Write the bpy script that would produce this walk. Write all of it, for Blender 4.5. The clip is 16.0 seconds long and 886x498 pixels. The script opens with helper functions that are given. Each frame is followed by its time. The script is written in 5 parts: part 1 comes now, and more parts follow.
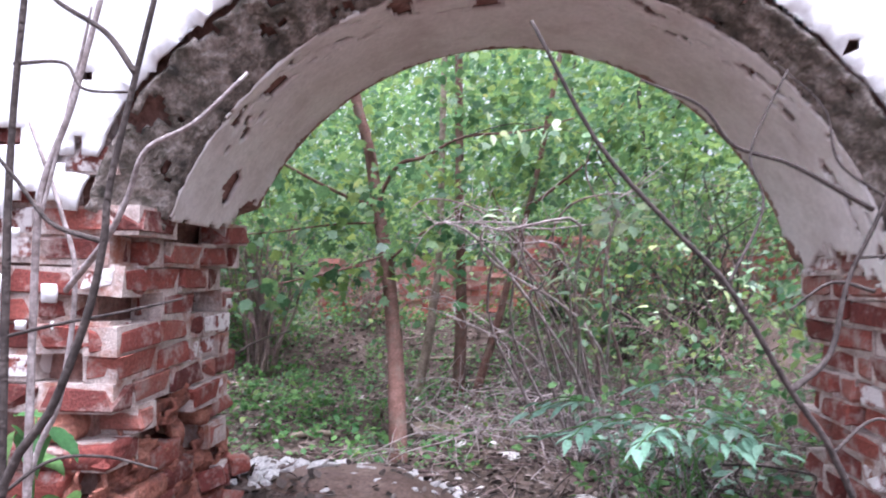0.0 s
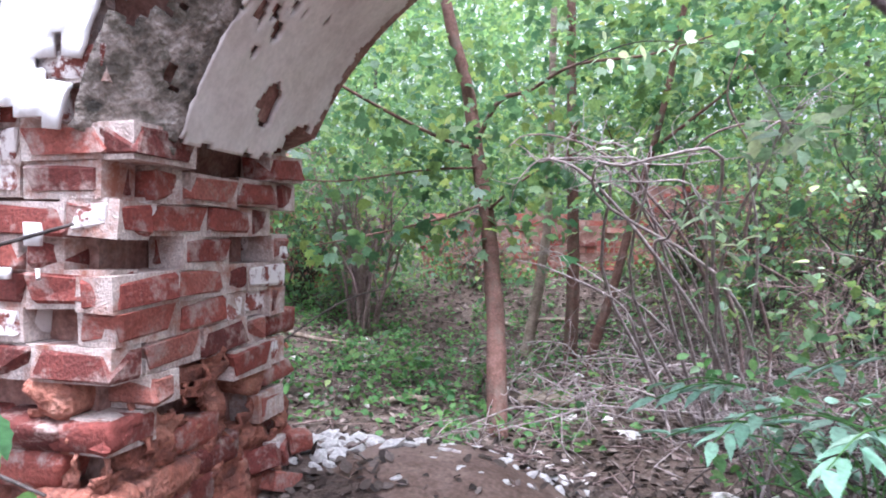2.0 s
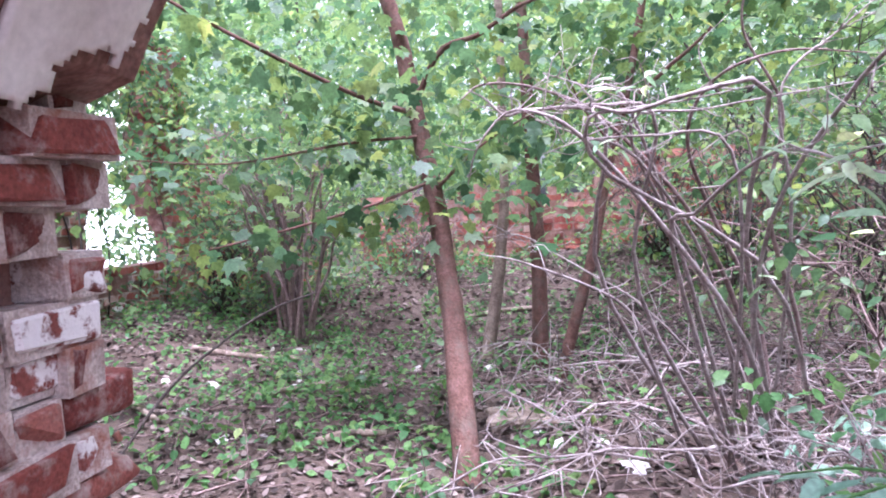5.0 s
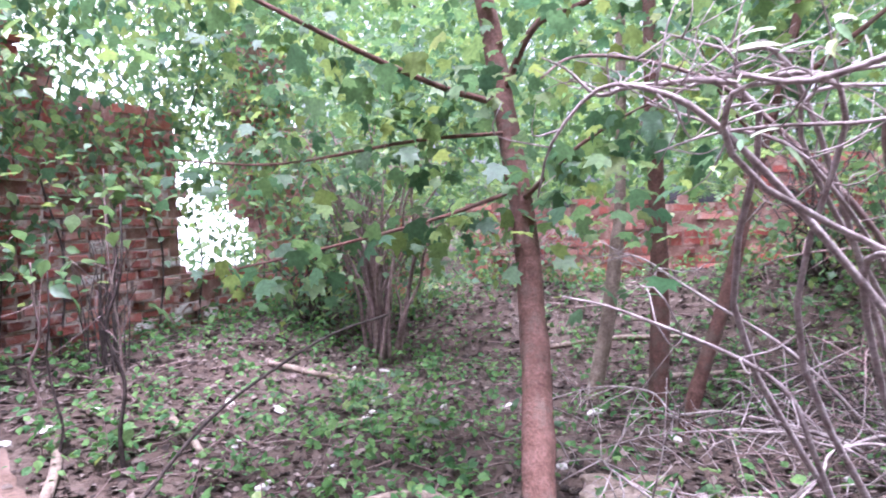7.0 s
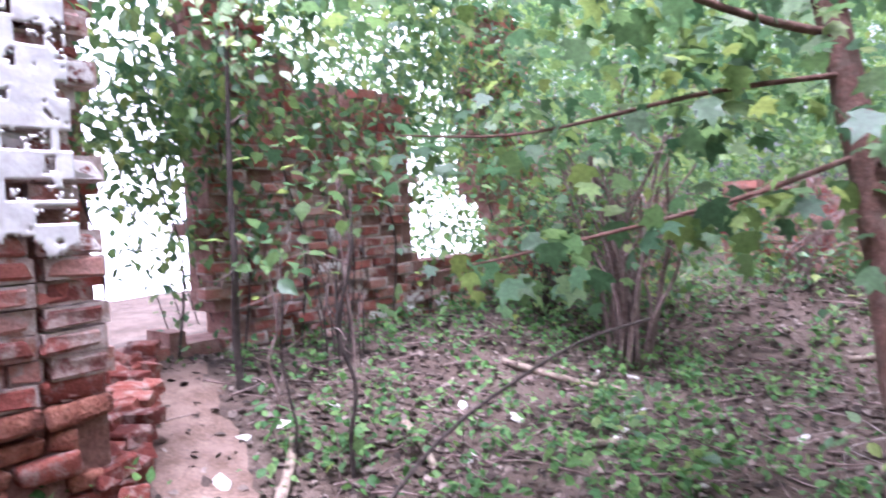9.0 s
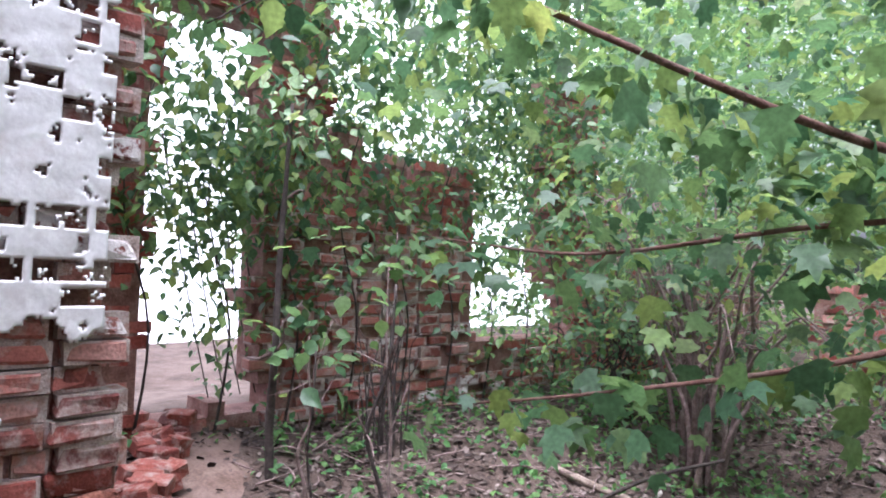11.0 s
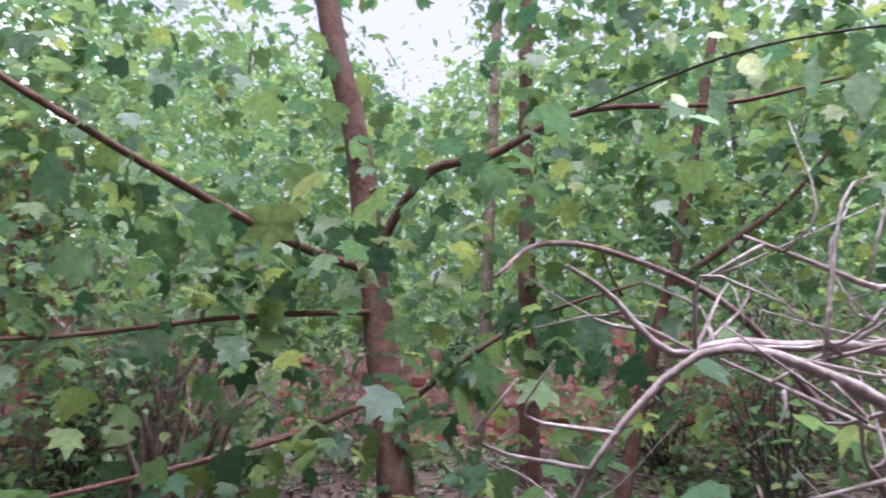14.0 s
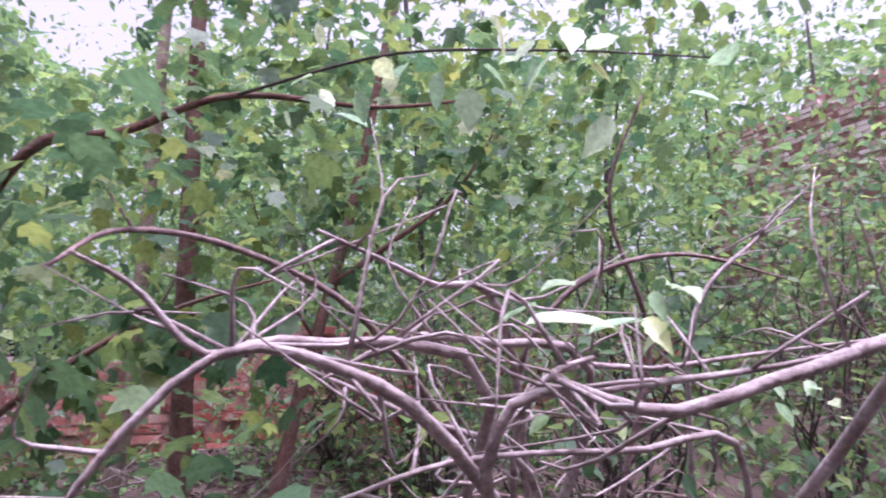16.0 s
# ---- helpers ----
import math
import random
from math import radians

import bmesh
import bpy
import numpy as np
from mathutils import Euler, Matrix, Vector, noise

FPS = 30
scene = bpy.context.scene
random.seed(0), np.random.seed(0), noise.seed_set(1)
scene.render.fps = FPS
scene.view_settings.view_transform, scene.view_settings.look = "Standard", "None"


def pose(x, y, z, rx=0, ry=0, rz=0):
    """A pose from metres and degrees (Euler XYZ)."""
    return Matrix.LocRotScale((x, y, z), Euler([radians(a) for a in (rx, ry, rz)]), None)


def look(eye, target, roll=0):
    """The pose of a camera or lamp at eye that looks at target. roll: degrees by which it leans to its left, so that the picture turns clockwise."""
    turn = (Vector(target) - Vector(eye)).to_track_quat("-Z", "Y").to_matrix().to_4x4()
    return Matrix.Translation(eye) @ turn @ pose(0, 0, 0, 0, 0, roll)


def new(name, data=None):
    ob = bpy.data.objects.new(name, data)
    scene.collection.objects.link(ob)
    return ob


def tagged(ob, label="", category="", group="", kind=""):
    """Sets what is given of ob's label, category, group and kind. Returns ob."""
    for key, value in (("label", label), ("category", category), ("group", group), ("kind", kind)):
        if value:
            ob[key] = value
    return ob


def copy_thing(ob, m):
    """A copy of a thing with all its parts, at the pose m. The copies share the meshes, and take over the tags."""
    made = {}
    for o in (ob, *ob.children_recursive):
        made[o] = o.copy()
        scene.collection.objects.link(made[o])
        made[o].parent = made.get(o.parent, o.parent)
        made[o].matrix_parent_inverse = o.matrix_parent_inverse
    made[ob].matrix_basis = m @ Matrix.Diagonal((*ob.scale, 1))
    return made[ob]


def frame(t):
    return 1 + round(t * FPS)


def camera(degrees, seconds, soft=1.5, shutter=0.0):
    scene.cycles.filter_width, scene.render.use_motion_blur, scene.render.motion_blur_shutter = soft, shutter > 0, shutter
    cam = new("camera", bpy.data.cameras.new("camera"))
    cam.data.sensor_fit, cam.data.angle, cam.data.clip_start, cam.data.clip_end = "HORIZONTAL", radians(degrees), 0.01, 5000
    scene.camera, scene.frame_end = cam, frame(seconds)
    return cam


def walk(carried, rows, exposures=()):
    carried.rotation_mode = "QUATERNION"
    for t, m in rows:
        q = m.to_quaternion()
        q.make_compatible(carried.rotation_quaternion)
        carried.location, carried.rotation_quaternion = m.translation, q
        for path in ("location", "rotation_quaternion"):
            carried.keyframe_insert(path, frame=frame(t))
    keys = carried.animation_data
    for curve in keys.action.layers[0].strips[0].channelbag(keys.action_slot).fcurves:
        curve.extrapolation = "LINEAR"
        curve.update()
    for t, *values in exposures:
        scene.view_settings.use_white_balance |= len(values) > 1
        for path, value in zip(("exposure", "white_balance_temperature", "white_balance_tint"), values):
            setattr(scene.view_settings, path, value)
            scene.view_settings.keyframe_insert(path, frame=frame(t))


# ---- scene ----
cam = camera(67.3, 16.0, soft=1.9, shutter=0.3)
PATH = [
    (0, (0.488, -0.712, 1.431), (0.317, 1.279, 1.506), 0.6),
    (0.5, (0.546, -0.534, 1.391), (0.192, 1.434, 1.382), 0.2),
    (1, (0.577, -0.418, 1.372), (0.131, 1.531, 1.354), 1.4),
    (1.5, (0.527, -0.23, 1.37), (0.052, 1.713, 1.382), 1.3),
    (2, (0.502, -0.02, 1.362), (-0.01, 1.913, 1.313), 0.4),
    (2.5, (0.443, 0.201, 1.356), (-0.181, 2.1, 1.298), -0.7),
    (3, (0.414, 0.382, 1.384), (-0.126, 2.303, 1.252), -0.9),
    (3.5, (0.357, 0.562, 1.391), (0.036, 2.532, 1.27), -2.5),
    (6, (0.247, 1.429, 1.397), (-0.153, 3.387, 1.315), -3.9),
    (6.5, (0.267, 1.659, 1.444), (-0.248, 3.591, 1.398), -2.4),
    (7, (0.294, 1.934, 1.444), (-0.416, 3.802, 1.362), -1.8),
    (7.5, (0.308, 2.086, 1.441), (-0.516, 3.9, 1.266), -2.5),
    (8, (0.234, 2.193, 1.426), (-0.71, 3.951, 1.283), -2.4),
    (8.5, (-0.024, 2.362, 1.47), (-1.11, 4.035, 1.332), -2.4),
    (9, (-0.187, 2.473, 1.451), (-1.466, 4.007, 1.346), -2.6),
    (9.2, (-0.237, 2.497, 1.444), (-1.601, 3.96, 1.407), -2.5),
    (11.3, (-0.32, 2.781, 1.705), (-1.743, 4.184, 1.789), 2.6),
    (11.5, (-0.325, 2.788, 1.716), (-1.643, 4.287, 1.831), 3.3),
    (12, (-0.304, 2.769, 1.73), (-1.428, 4.41, 1.934), 3.7),
    (12.5, (-0.281, 2.795, 1.744), (-1.185, 4.563, 1.987), 3.3),
    (13, (-0.237, 2.816, 1.749), (-0.923, 4.674, 2.029), 2.6),
    (13.5, (-0.206, 2.828, 1.753), (-0.663, 4.752, 2.053), 2.2),
    (14, (-0.169, 2.855, 1.756), (-0.331, 4.824, 2.063), 2.0),
    (14.5, (-0.121, 2.865, 1.758), (-0.047, 4.839, 2.075), 1.6),
    (15, (-0.066, 2.875, 1.763), (0.216, 4.83, 2.076), 1.2),
    (15.5, (-0.018, 2.899, 1.762), (0.479, 4.81, 2.081), 1.2),
    (16, (0.038, 2.924, 1.765), (0.743, 4.769, 2.083), 0.4),
]
walk(cam, [(t, look(eye, target, roll)) for t, eye, target, roll in PATH], [(0.0, 0.84, 5500, 22), (2.5, 1.08, 5400, 17), (3.7, 1.25, 5350, 24), (6.0, 1.38, 5400, 33), (9.0, 1.3, 5400, 32), (12.5, 0.53, 5650, 14), (16.0, 0.5, 5600, 45)])

# ---- world and light ----
SUN_DIR = Vector((0.07, -0.2, 0.95)).normalized()
world = bpy.data.worlds.new("sky")
scene.world = world
world.use_nodes = True
wn = world.node_tree.nodes
sky = wn.new("ShaderNodeTexSky")
sky.sky_type, sky.sun_disc = "NISHITA", False
sky.sun_elevation = math.asin(SUN_DIR.z)
sky.sun_rotation = math.atan2(SUN_DIR.x, SUN_DIR.y)
sky.air_density, sky.dust_density = 1.0, 8.0
wn["Background"].inputs["Strength"].default_value = 0.15
haze = wn.new("ShaderNodeHueSaturation")   # thin high haze whitens the sky
haze.inputs["Saturation"].default_value, haze.inputs["Value"].default_value = 0.14, 1.65
world.node_tree.links.new(sky.outputs[0], haze.inputs["Color"])
world.node_tree.links.new(haze.outputs[0], wn["Background"].inputs["Color"])
sun_data = bpy.data.lights.new("sun", "SUN")
sun_data.energy, sun_data.angle, sun_data.color = 3.8, radians(16), (1.0, 0.95, 0.88)
sun = new("sun", sun_data)
sun.matrix_basis = look(SUN_DIR * 30, (0, 0, 0))

# ---- materials ----


def ramp_stops(node, stops):
    el = node.color_ramp.elements
    while len(el) < len(stops):
        el.new(0.5)
    for e, (p, c) in zip(el, stops):
        e.position, e.color = p, (*c, 1)


def surface(name, stops, scale, rough=0.85, bump=0.4, fine=60.0, island=0.0, random_object=False, stain=None, stain_scale=2.0, spec=0.3, through_light=0.0, dist=0.01, grains=(0.72, 1.25), stain_range=(0.5, 0.66)):
    """A noise-coloured surface: stops of colour over noise at scale, finer grain, bump, optional stains, and variation by piece."""
    m = bpy.data.materials.new(name)
    m.use_nodes = True
    nt = m.node_tree
    n, l = nt.nodes, nt.links
    b = n["Principled BSDF"]
    b.inputs["Roughness"].default_value = rough
    b.inputs["Specular IOR Level"].default_value = spec
    tc = n.new("ShaderNodeTexCoord")
    big = n.new("ShaderNodeTexNoise")
    big.inputs["Scale"].default_value, big.inputs["Detail"].default_value, big.inputs["Roughness"].default_value = scale, 6, 0.65
    geo = n.new("ShaderNodeNewGeometry")
    l.new(geo.outputs["Position"], big.inputs["Vector"])
    value = big.outputs["Fac"]
    if island or random_object:
        src = geo.outputs["Random Per Island"]
        if random_object:
            src = n.new("ShaderNodeObjectInfo").outputs["Random"]
        mx = n.new("ShaderNodeMix")
        mx.inputs["Factor"].default_value = island or 0.5
        l.new(value, mx.inputs["A"])
        l.new(src, mx.inputs["B"])
        value = mx.outputs["Result"]
    cr = n.new("ShaderNodeValToRGB")
    ramp_stops(cr, stops)
    l.new(value, cr.inputs["Fac"])
    colour = cr.outputs["Color"]
    grain = n.new("ShaderNodeTexNoise")
    grain.inputs["Scale"].default_value, grain.inputs["Detail"].default_value = fine, 5
    l.new(geo.outputs["Position"], grain.inputs["Vector"])
    gm = n.new("ShaderNodeMapRange")
    gm.inputs["From Min"].default_value, gm.inputs["From Max"].default_value = 0.3, 0.7
    gm.inputs["To Min"].default_value, gm.inputs["To Max"].default_value = grains
    l.new(grain.outputs["Fac"], gm.inputs["Value"])
    mul = n.new("ShaderNodeMix")
    mul.data_type, mul.blend_type = "RGBA", "MULTIPLY"
    mul.inputs["Factor"].default_value = 1.0
    l.new(colour, mul.inputs["A"])
    l.new(gm.outputs["Result"], mul.inputs["B"])
    colour = mul.outputs["Result"]
    if stain:
        sn = n.new("ShaderNodeTexNoise")
        sn.inputs["Scale"].default_value, sn.inputs["Detail"].default_value, sn.inputs["Roughness"].default_value = stain_scale, 8, 0.7
        l.new(geo.outputs["Position"], sn.inputs["Vector"])
        sr = n.new("ShaderNodeMapRange")
        sr.inputs["From Min"].default_value, sr.inputs["From Max"].default_value = stain_range
        l.new(sn.outputs["Fac"], sr.inputs["Value"])
        mx = n.new("ShaderNodeMix")
        mx.data_type = "RGBA"
        l.new(sr.outputs["Result"], mx.inputs["Factor"])
        l.new(colour, mx.inputs["A"])
        mx.inputs["B"].default_value = (*stain, 1)
        colour = mx.outputs["Result"]
    l.new(colour, b.inputs["Base Color"])
    if bump:
        bp = n.new("ShaderNodeBump")
        bp.inputs["Strength"].default_value, bp.inputs["Distance"].default_value = bump, dist
        l.new(grain.outputs["Fac"], bp.inputs["Height"])
        l.new(bp.outputs["Normal"], b.inputs["Normal"])
    if through_light:
        tr = n.new("ShaderNodeBsdfTranslucent")
        hs = n.new("ShaderNodeHueSaturation")
        hs.inputs["Hue"].default_value, hs.inputs["Value"].default_value = 0.485, 2.0
        l.new(colour, hs.inputs["Color"])
        l.new(hs.outputs["Color"], tr.inputs["Color"])
        mix = n.new("ShaderNodeMixShader")
        mix.inputs["Fac"].default_value = through_light
        l.new(b.outputs[0], mix.inputs[1])
        l.new(tr.outputs[0], mix.inputs[2])
        l.new(mix.outputs[0], n["Material Output"].inputs["Surface"])
    return m


M_BRICK = surface("brick_red", [(0.2, (0.09, 0.026, 0.022)), (0.42, (0.185, 0.047, 0.037)), (0.6, (0.255, 0.072, 0.053)), (0.85, (0.33, 0.145, 0.115))], 9, 0.9, 0.6, 90, 0.55, True, (0.36, 0.27, 0.24), 11)
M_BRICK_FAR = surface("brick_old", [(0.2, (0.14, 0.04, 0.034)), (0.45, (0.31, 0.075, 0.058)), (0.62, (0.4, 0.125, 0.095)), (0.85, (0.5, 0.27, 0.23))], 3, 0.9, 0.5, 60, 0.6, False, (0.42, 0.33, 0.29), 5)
# paler, pinker ramp than brick_old, used on the tall east wall
M_BRICK_PALE = surface("brick_pale", [(0.2, (0.36, 0.2, 0.17)), (0.45, (0.55, 0.36, 0.32)), (0.62, (0.68, 0.55, 0.51)), (0.85, (0.74, 0.66, 0.63))], 3, 0.9, 0.5, 60, 0.6, False, (0.6, 0.5, 0.46), 5)
M_BRICK_LIMED = surface("brick_limewashed", [(0.2, (0.13, 0.04, 0.033)), (0.5, (0.24, 0.075, 0.058)), (0.85, (0.36, 0.19, 0.16))], 9, 0.9, 0.6, 80, 0.4, True, (0.72, 0.67, 0.65), 13, stain_range=(0.43, 0.5))
M_BRICK_SIDE = surface("brick_side_wall", [(0.2, (0.15, 0.05, 0.042)), (0.42, (0.29, 0.085, 0.066)), (0.6, (0.37, 0.135, 0.105)), (0.85, (0.5, 0.29, 0.25))], 6, 0.9, 0.6, 70, 0.6, True, (0.45, 0.36, 0.32), 7)
M_CRUMB = surface("crumbling_brick", [(0.3, (0.13, 0.045, 0.032)), (0.48, (0.29, 0.11, 0.075)), (0.62, (0.38, 0.17, 0.12)), (0.8, (0.46, 0.28, 0.22))], 10, 0.95, 0.9, 55, stain=(0.13, 0.06, 0.05), stain_scale=7, dist=0.02)
M_PATH = surface("trodden_clay", [(0.3, (0.09, 0.055, 0.041)), (0.5, (0.145, 0.095, 0.075)), (0.7, (0.22, 0.155, 0.128))], 4, 0.95, 0.6, 50, stain=(0.19, 0.13, 0.11), stain_scale=3)
M_TWIG_RED = surface("brown_twig", [(0.3, (0.1, 0.065, 0.058)), (0.5, (0.2, 0.14, 0.13)), (0.75, (0.34, 0.27, 0.25))], 18, 0.85, 0.5, 90)
M_MORTAR = surface("lime_mortar", [(0.3, (0.3, 0.22, 0.19)), (0.5, (0.5, 0.41, 0.37)), (0.7, (0.64, 0.57, 0.53))], 11, 0.95, 0.7, 120, stain=(0.3, 0.12, 0.08), stain_scale=6)
M_CORE = surface("crumbled_masonry", [(0.3, (0.15, 0.07, 0.055)), (0.5, (0.26, 0.14, 0.115)), (0.7, (0.38, 0.26, 0.225))], 7, 0.95, 0.8, 60)
M_PLASTER = surface("lime_plaster", [(0.3, (0.62, 0.56, 0.53)), (0.5, (0.72, 0.67, 0.64)), (0.75, (0.77, 0.73, 0.71))], 5, 0.9, 0.12, 50, stain=(0.55, 0.49, 0.46), stain_scale=3, grains=(0.9, 1.07))
M_WHITEWASH = surface("whitewash", [(0.3, (0.78, 0.77, 0.77)), (0.55, (0.85, 0.84, 0.84))], 4, 0.9, 0.15, 50, stain=(0.66, 0.63, 0.62), stain_scale=7, grains=(0.92, 1.05))
M_SOOT = surface("weathered_plaster", [(0.34, (0.05, 0.045, 0.038)), (0.46, (0.15, 0.125, 0.105)), (0.56, (0.3, 0.255, 0.225)), (0.7, (0.5, 0.45, 0.42))], 12, 0.95, 0.9, 60, stain=(0.09, 0.08, 0.06), stain_scale=16, dist=0.02)
M_SOIL = surface("woodland_soil", [(0.3, (0.045, 0.03, 0.024)), (0.5, (0.085, 0.058, 0.047)), (0.7, (0.14, 0.1, 0.084))], 2.2, 0.95, 0.9, 45, stain=(0.12, 0.088, 0.073), stain_scale=1.1, dist=0.03)
M_LITTER = surface("dry_leaves", [(0.15, (0.03, 0.021, 0.018)), (0.4, (0.062, 0.044, 0.036)), (0.65, (0.1, 0.075, 0.064)), (0.9, (0.24, 0.19, 0.17))], 3, 0.85, 0.2, 80, 0.8)
M_LEAF = surface("maple_leaf", [(0.12, (0.04, 0.095, 0.05)), (0.45, (0.07, 0.14, 0.055)), (0.72, (0.11, 0.18, 0.055)), (0.86, (0.18, 0.23, 0.06)), (0.95, (0.4, 0.33, 0.1))], 1.2, 0.5, 0.15, 60, 0.7, spec=0.5, through_light=0.42)
M_LEAF_FAR = surface("far_leaf", [(0.15, (0.05, 0.11, 0.05)), (0.5, (0.09, 0.175, 0.06)), (0.8, (0.16, 0.245, 0.07)), (0.95, (0.3, 0.34, 0.1))], 0.6, 0.5, 0.1, 40, 0.6, spec=0.5, through_light=0.45)
M_LEAF_PALE = surface("pale_leaf", [(0.2, (0.22, 0.36, 0.2)), (0.6, (0.42, 0.52, 0.34)), (0.9, (0.5, 0.55, 0.2))], 8, 0.45, 0.1, 60, 0.7, spec=0.5, through_light=0.3)
M_ELDER = surface("elder_leaf", [(0.2, (0.1, 0.21, 0.14)), (0.6, (0.17, 0.3, 0.21)), (0.9, (0.28, 0.4, 0.3))], 8, 0.4, 0.1, 60, 0.7, spec=0.6, through_light=0.25)
M_HERB = surface("herb_leaf", [(0.15, (0.04, 0.11, 0.04)), (0.5, (0.07, 0.17, 0.05)), (0.9, (0.13, 0.23, 0.07))], 2, 0.6, 0.1, 60, 0.7, through_light=0.35)
M_BARK = surface("brown_bark", [(0.3, (0.075, 0.037, 0.029)), (0.5, (0.135, 0.07, 0.055)), (0.7, (0.19, 0.11, 0.092))], 14, 0.9, 0.8, 70, stain=(0.13, 0.1, 0.08), stain_scale=5)
M_BARK_DARK = surface("dark_bark", [(0.3, (0.032, 0.025, 0.023)), (0.55, (0.068, 0.053, 0.048)), (0.75, (0.12, 0.098, 0.09))], 16, 0.9, 0.8, 70)
M_TWIG = surface("grey_twig", [(0.3, (0.15, 0.112, 0.103)), (0.5, (0.3, 0.25, 0.24)), (0.75, (0.47, 0.42, 0.41))], 18, 0.8, 0.5, 90)
M_RUBBLE = surface("rubble", [(0.2, (0.24, 0.22, 0.21)), (0.5, (0.4, 0.37, 0.355)), (0.75, (0.55, 0.52, 0.5)), (0.9, (0.3, 0.11, 0.08))], 4, 0.95, 0.8, 60, 0.6)
M_LOG = surface("rotten_wood", [(0.3, (0.14, 0.1, 0.08)), (0.55, (0.27, 0.21, 0.17)), (0.75, (0.4, 0.33, 0.28))], 12, 0.95, 0.8, 60)
# self-lit white: outdoor brightness seen through the openings, put into the material
M_GLOW = bpy.data.materials.new("glowing_backdrop")
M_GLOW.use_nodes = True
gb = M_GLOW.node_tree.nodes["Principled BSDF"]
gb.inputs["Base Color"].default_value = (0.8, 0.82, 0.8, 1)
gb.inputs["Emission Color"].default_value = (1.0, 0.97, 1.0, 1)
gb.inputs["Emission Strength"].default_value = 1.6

# ---- mesh helpers ----


def mesh_from(name, verts, faces, material, smooth=False):
    me = bpy.data.meshes.new(name)
    me.from_pydata(verts, [], faces)
    me.materials.append(material)
    if smooth:
        me.polygons.foreach_set("use_smooth", [True] * len(me.polygons))
    me.update()
    return me


def part(name, mesh, parent, label=""):
    ob = new(name, mesh)
    ob.parent = parent
    if label:
        ob["label"] = label
    return ob


def thing(name, at, label, category, group="", kind=""):
    ob = new(name)
    ob.location = at
    bpy.context.view_layer.update()
    return tagged(ob, label, category, group, kind)


def keep_place(ob):
    """Holds a child where its world numbers put it, under a parent that stands elsewhere."""
    ob.matrix_parent_inverse = Matrix.Translation(-ob.parent.location)
    return ob


def smooth_path(points, n):
    """n points on a Catmull-Rom curve through the points."""
    p = [np.array(q, float) for q in points]
    p = [2 * p[0] - p[1]] + p + [2 * p[-1] - p[-2]]
    out = []
    for i in range(n):
        u = i / (n - 1) * (len(p) - 3)
        k = min(int(u), len(p) - 4)
        f = u - k
        a, b, c, d = p[k:k + 4]
        out.append(0.5 * ((2 * b) + (c - a) * f + (2 * a - 5 * b + 4 * c - d) * f * f + (3 * b - a - 3 * c + d) * f ** 3))
    return out


def tube_data(points, r0, r1, sides=8, n=None, rough=0.06, power=1.0):
    """Vertices and faces of a tapered limb along a curve, with an uneven skin."""
    n = n or max(6, 4 * len(points))
    path = smooth_path(points, n)
    verts, faces = [], []
    side = np.array([1.0, 0.13, 0.07])
    for i, p in enumerate(path):
        d = path[min(i + 1, n - 1)] - path[max(i - 1, 0)]
        d /= np.linalg.norm(d) + 1e-9
        side = side - d * side.dot(d)
        side /= np.linalg.norm(side) + 1e-9
        up = np.cross(d, side)
        r = r0 + (r1 - r0) * (i / (n - 1)) ** power
        for k in range(sides):
            a = 2 * math.pi * k / sides
            rr = r * (1 + rough * noise.noise(Vector(p) * 9 + Vector((math.cos(a), math.sin(a), 0)) * 1.3) * 2)
            verts.append(tuple(p + rr * (math.cos(a) * side + math.sin(a) * up)))
    for i in range(n - 1):
        for k in range(sides):
            a, b = i * sides + k, i * sides + (k + 1) % sides
            faces.append((a, b, b + sides, a + sides))
    faces.append(tuple(range(sides))[::-1])
    faces.append(tuple((n - 1) * sides + k for k in range(sides)))
    return verts, faces


def join_data(parts):
    verts, faces = [], []
    for v, f in parts:
        o = len(verts)
        verts += v
        faces += [tuple(i + o for i in q) for q in f]
    return verts, faces


OVAL = ([(0, 0, 0), (0.28, 0.22, 0.06), (0.36, 0.5, 0.08), (0.16, 0.8, 0.04), (0, 1.05, -0.1), (-0.16, 0.8, 0.04), (-0.36, 0.5, 0.08), (-0.28, 0.22, 0.06), (0, 0.5, 0.0)],
        [(0, 1, 8), (1, 2, 8), (2, 3, 8), (3, 4, 8), (4, 5, 8), (5, 6, 8), (6, 7, 8), (7, 0, 8)])
LOBED = ([(0, 0, 0), (0.3, 0.0, 0.03), (0.58, 0.22, -0.05), (0.38, 0.38, 0.06), (0.5, 0.72, -0.04), (0.2, 0.7, 0.05), (0, 1.08, -0.12),
          (-0.2, 0.7, 0.05), (-0.5, 0.72, -0.04), (-0.38, 0.38, 0.06), (-0.58, 0.22, -0.05), (-0.3, 0.0, 0.03), (0, 0.42, 0.0)],
         [(i, (i + 1) % 12, 12) for i in range(12)])
KITE = ([(0, 0, 0), (0.33, 0.45, 0.08), (0, 1, -0.06), (-0.33, 0.45, 0.08)], [(0, 1, 2), (0, 2, 3)])
LANCE = ([(0, 0, 0), (0.17, 0.4, 0.05), (0.12, 0.7, 0.03), (0, 1.1, -0.12), (-0.12, 0.7, 0.03), (-0.17, 0.4, 0.05), (0, 0.55, -0.02)],
         [(0, 1, 6), (1, 2, 6), (2, 3, 6), (3, 4, 6), (4, 5, 6), (5, 0, 6)])



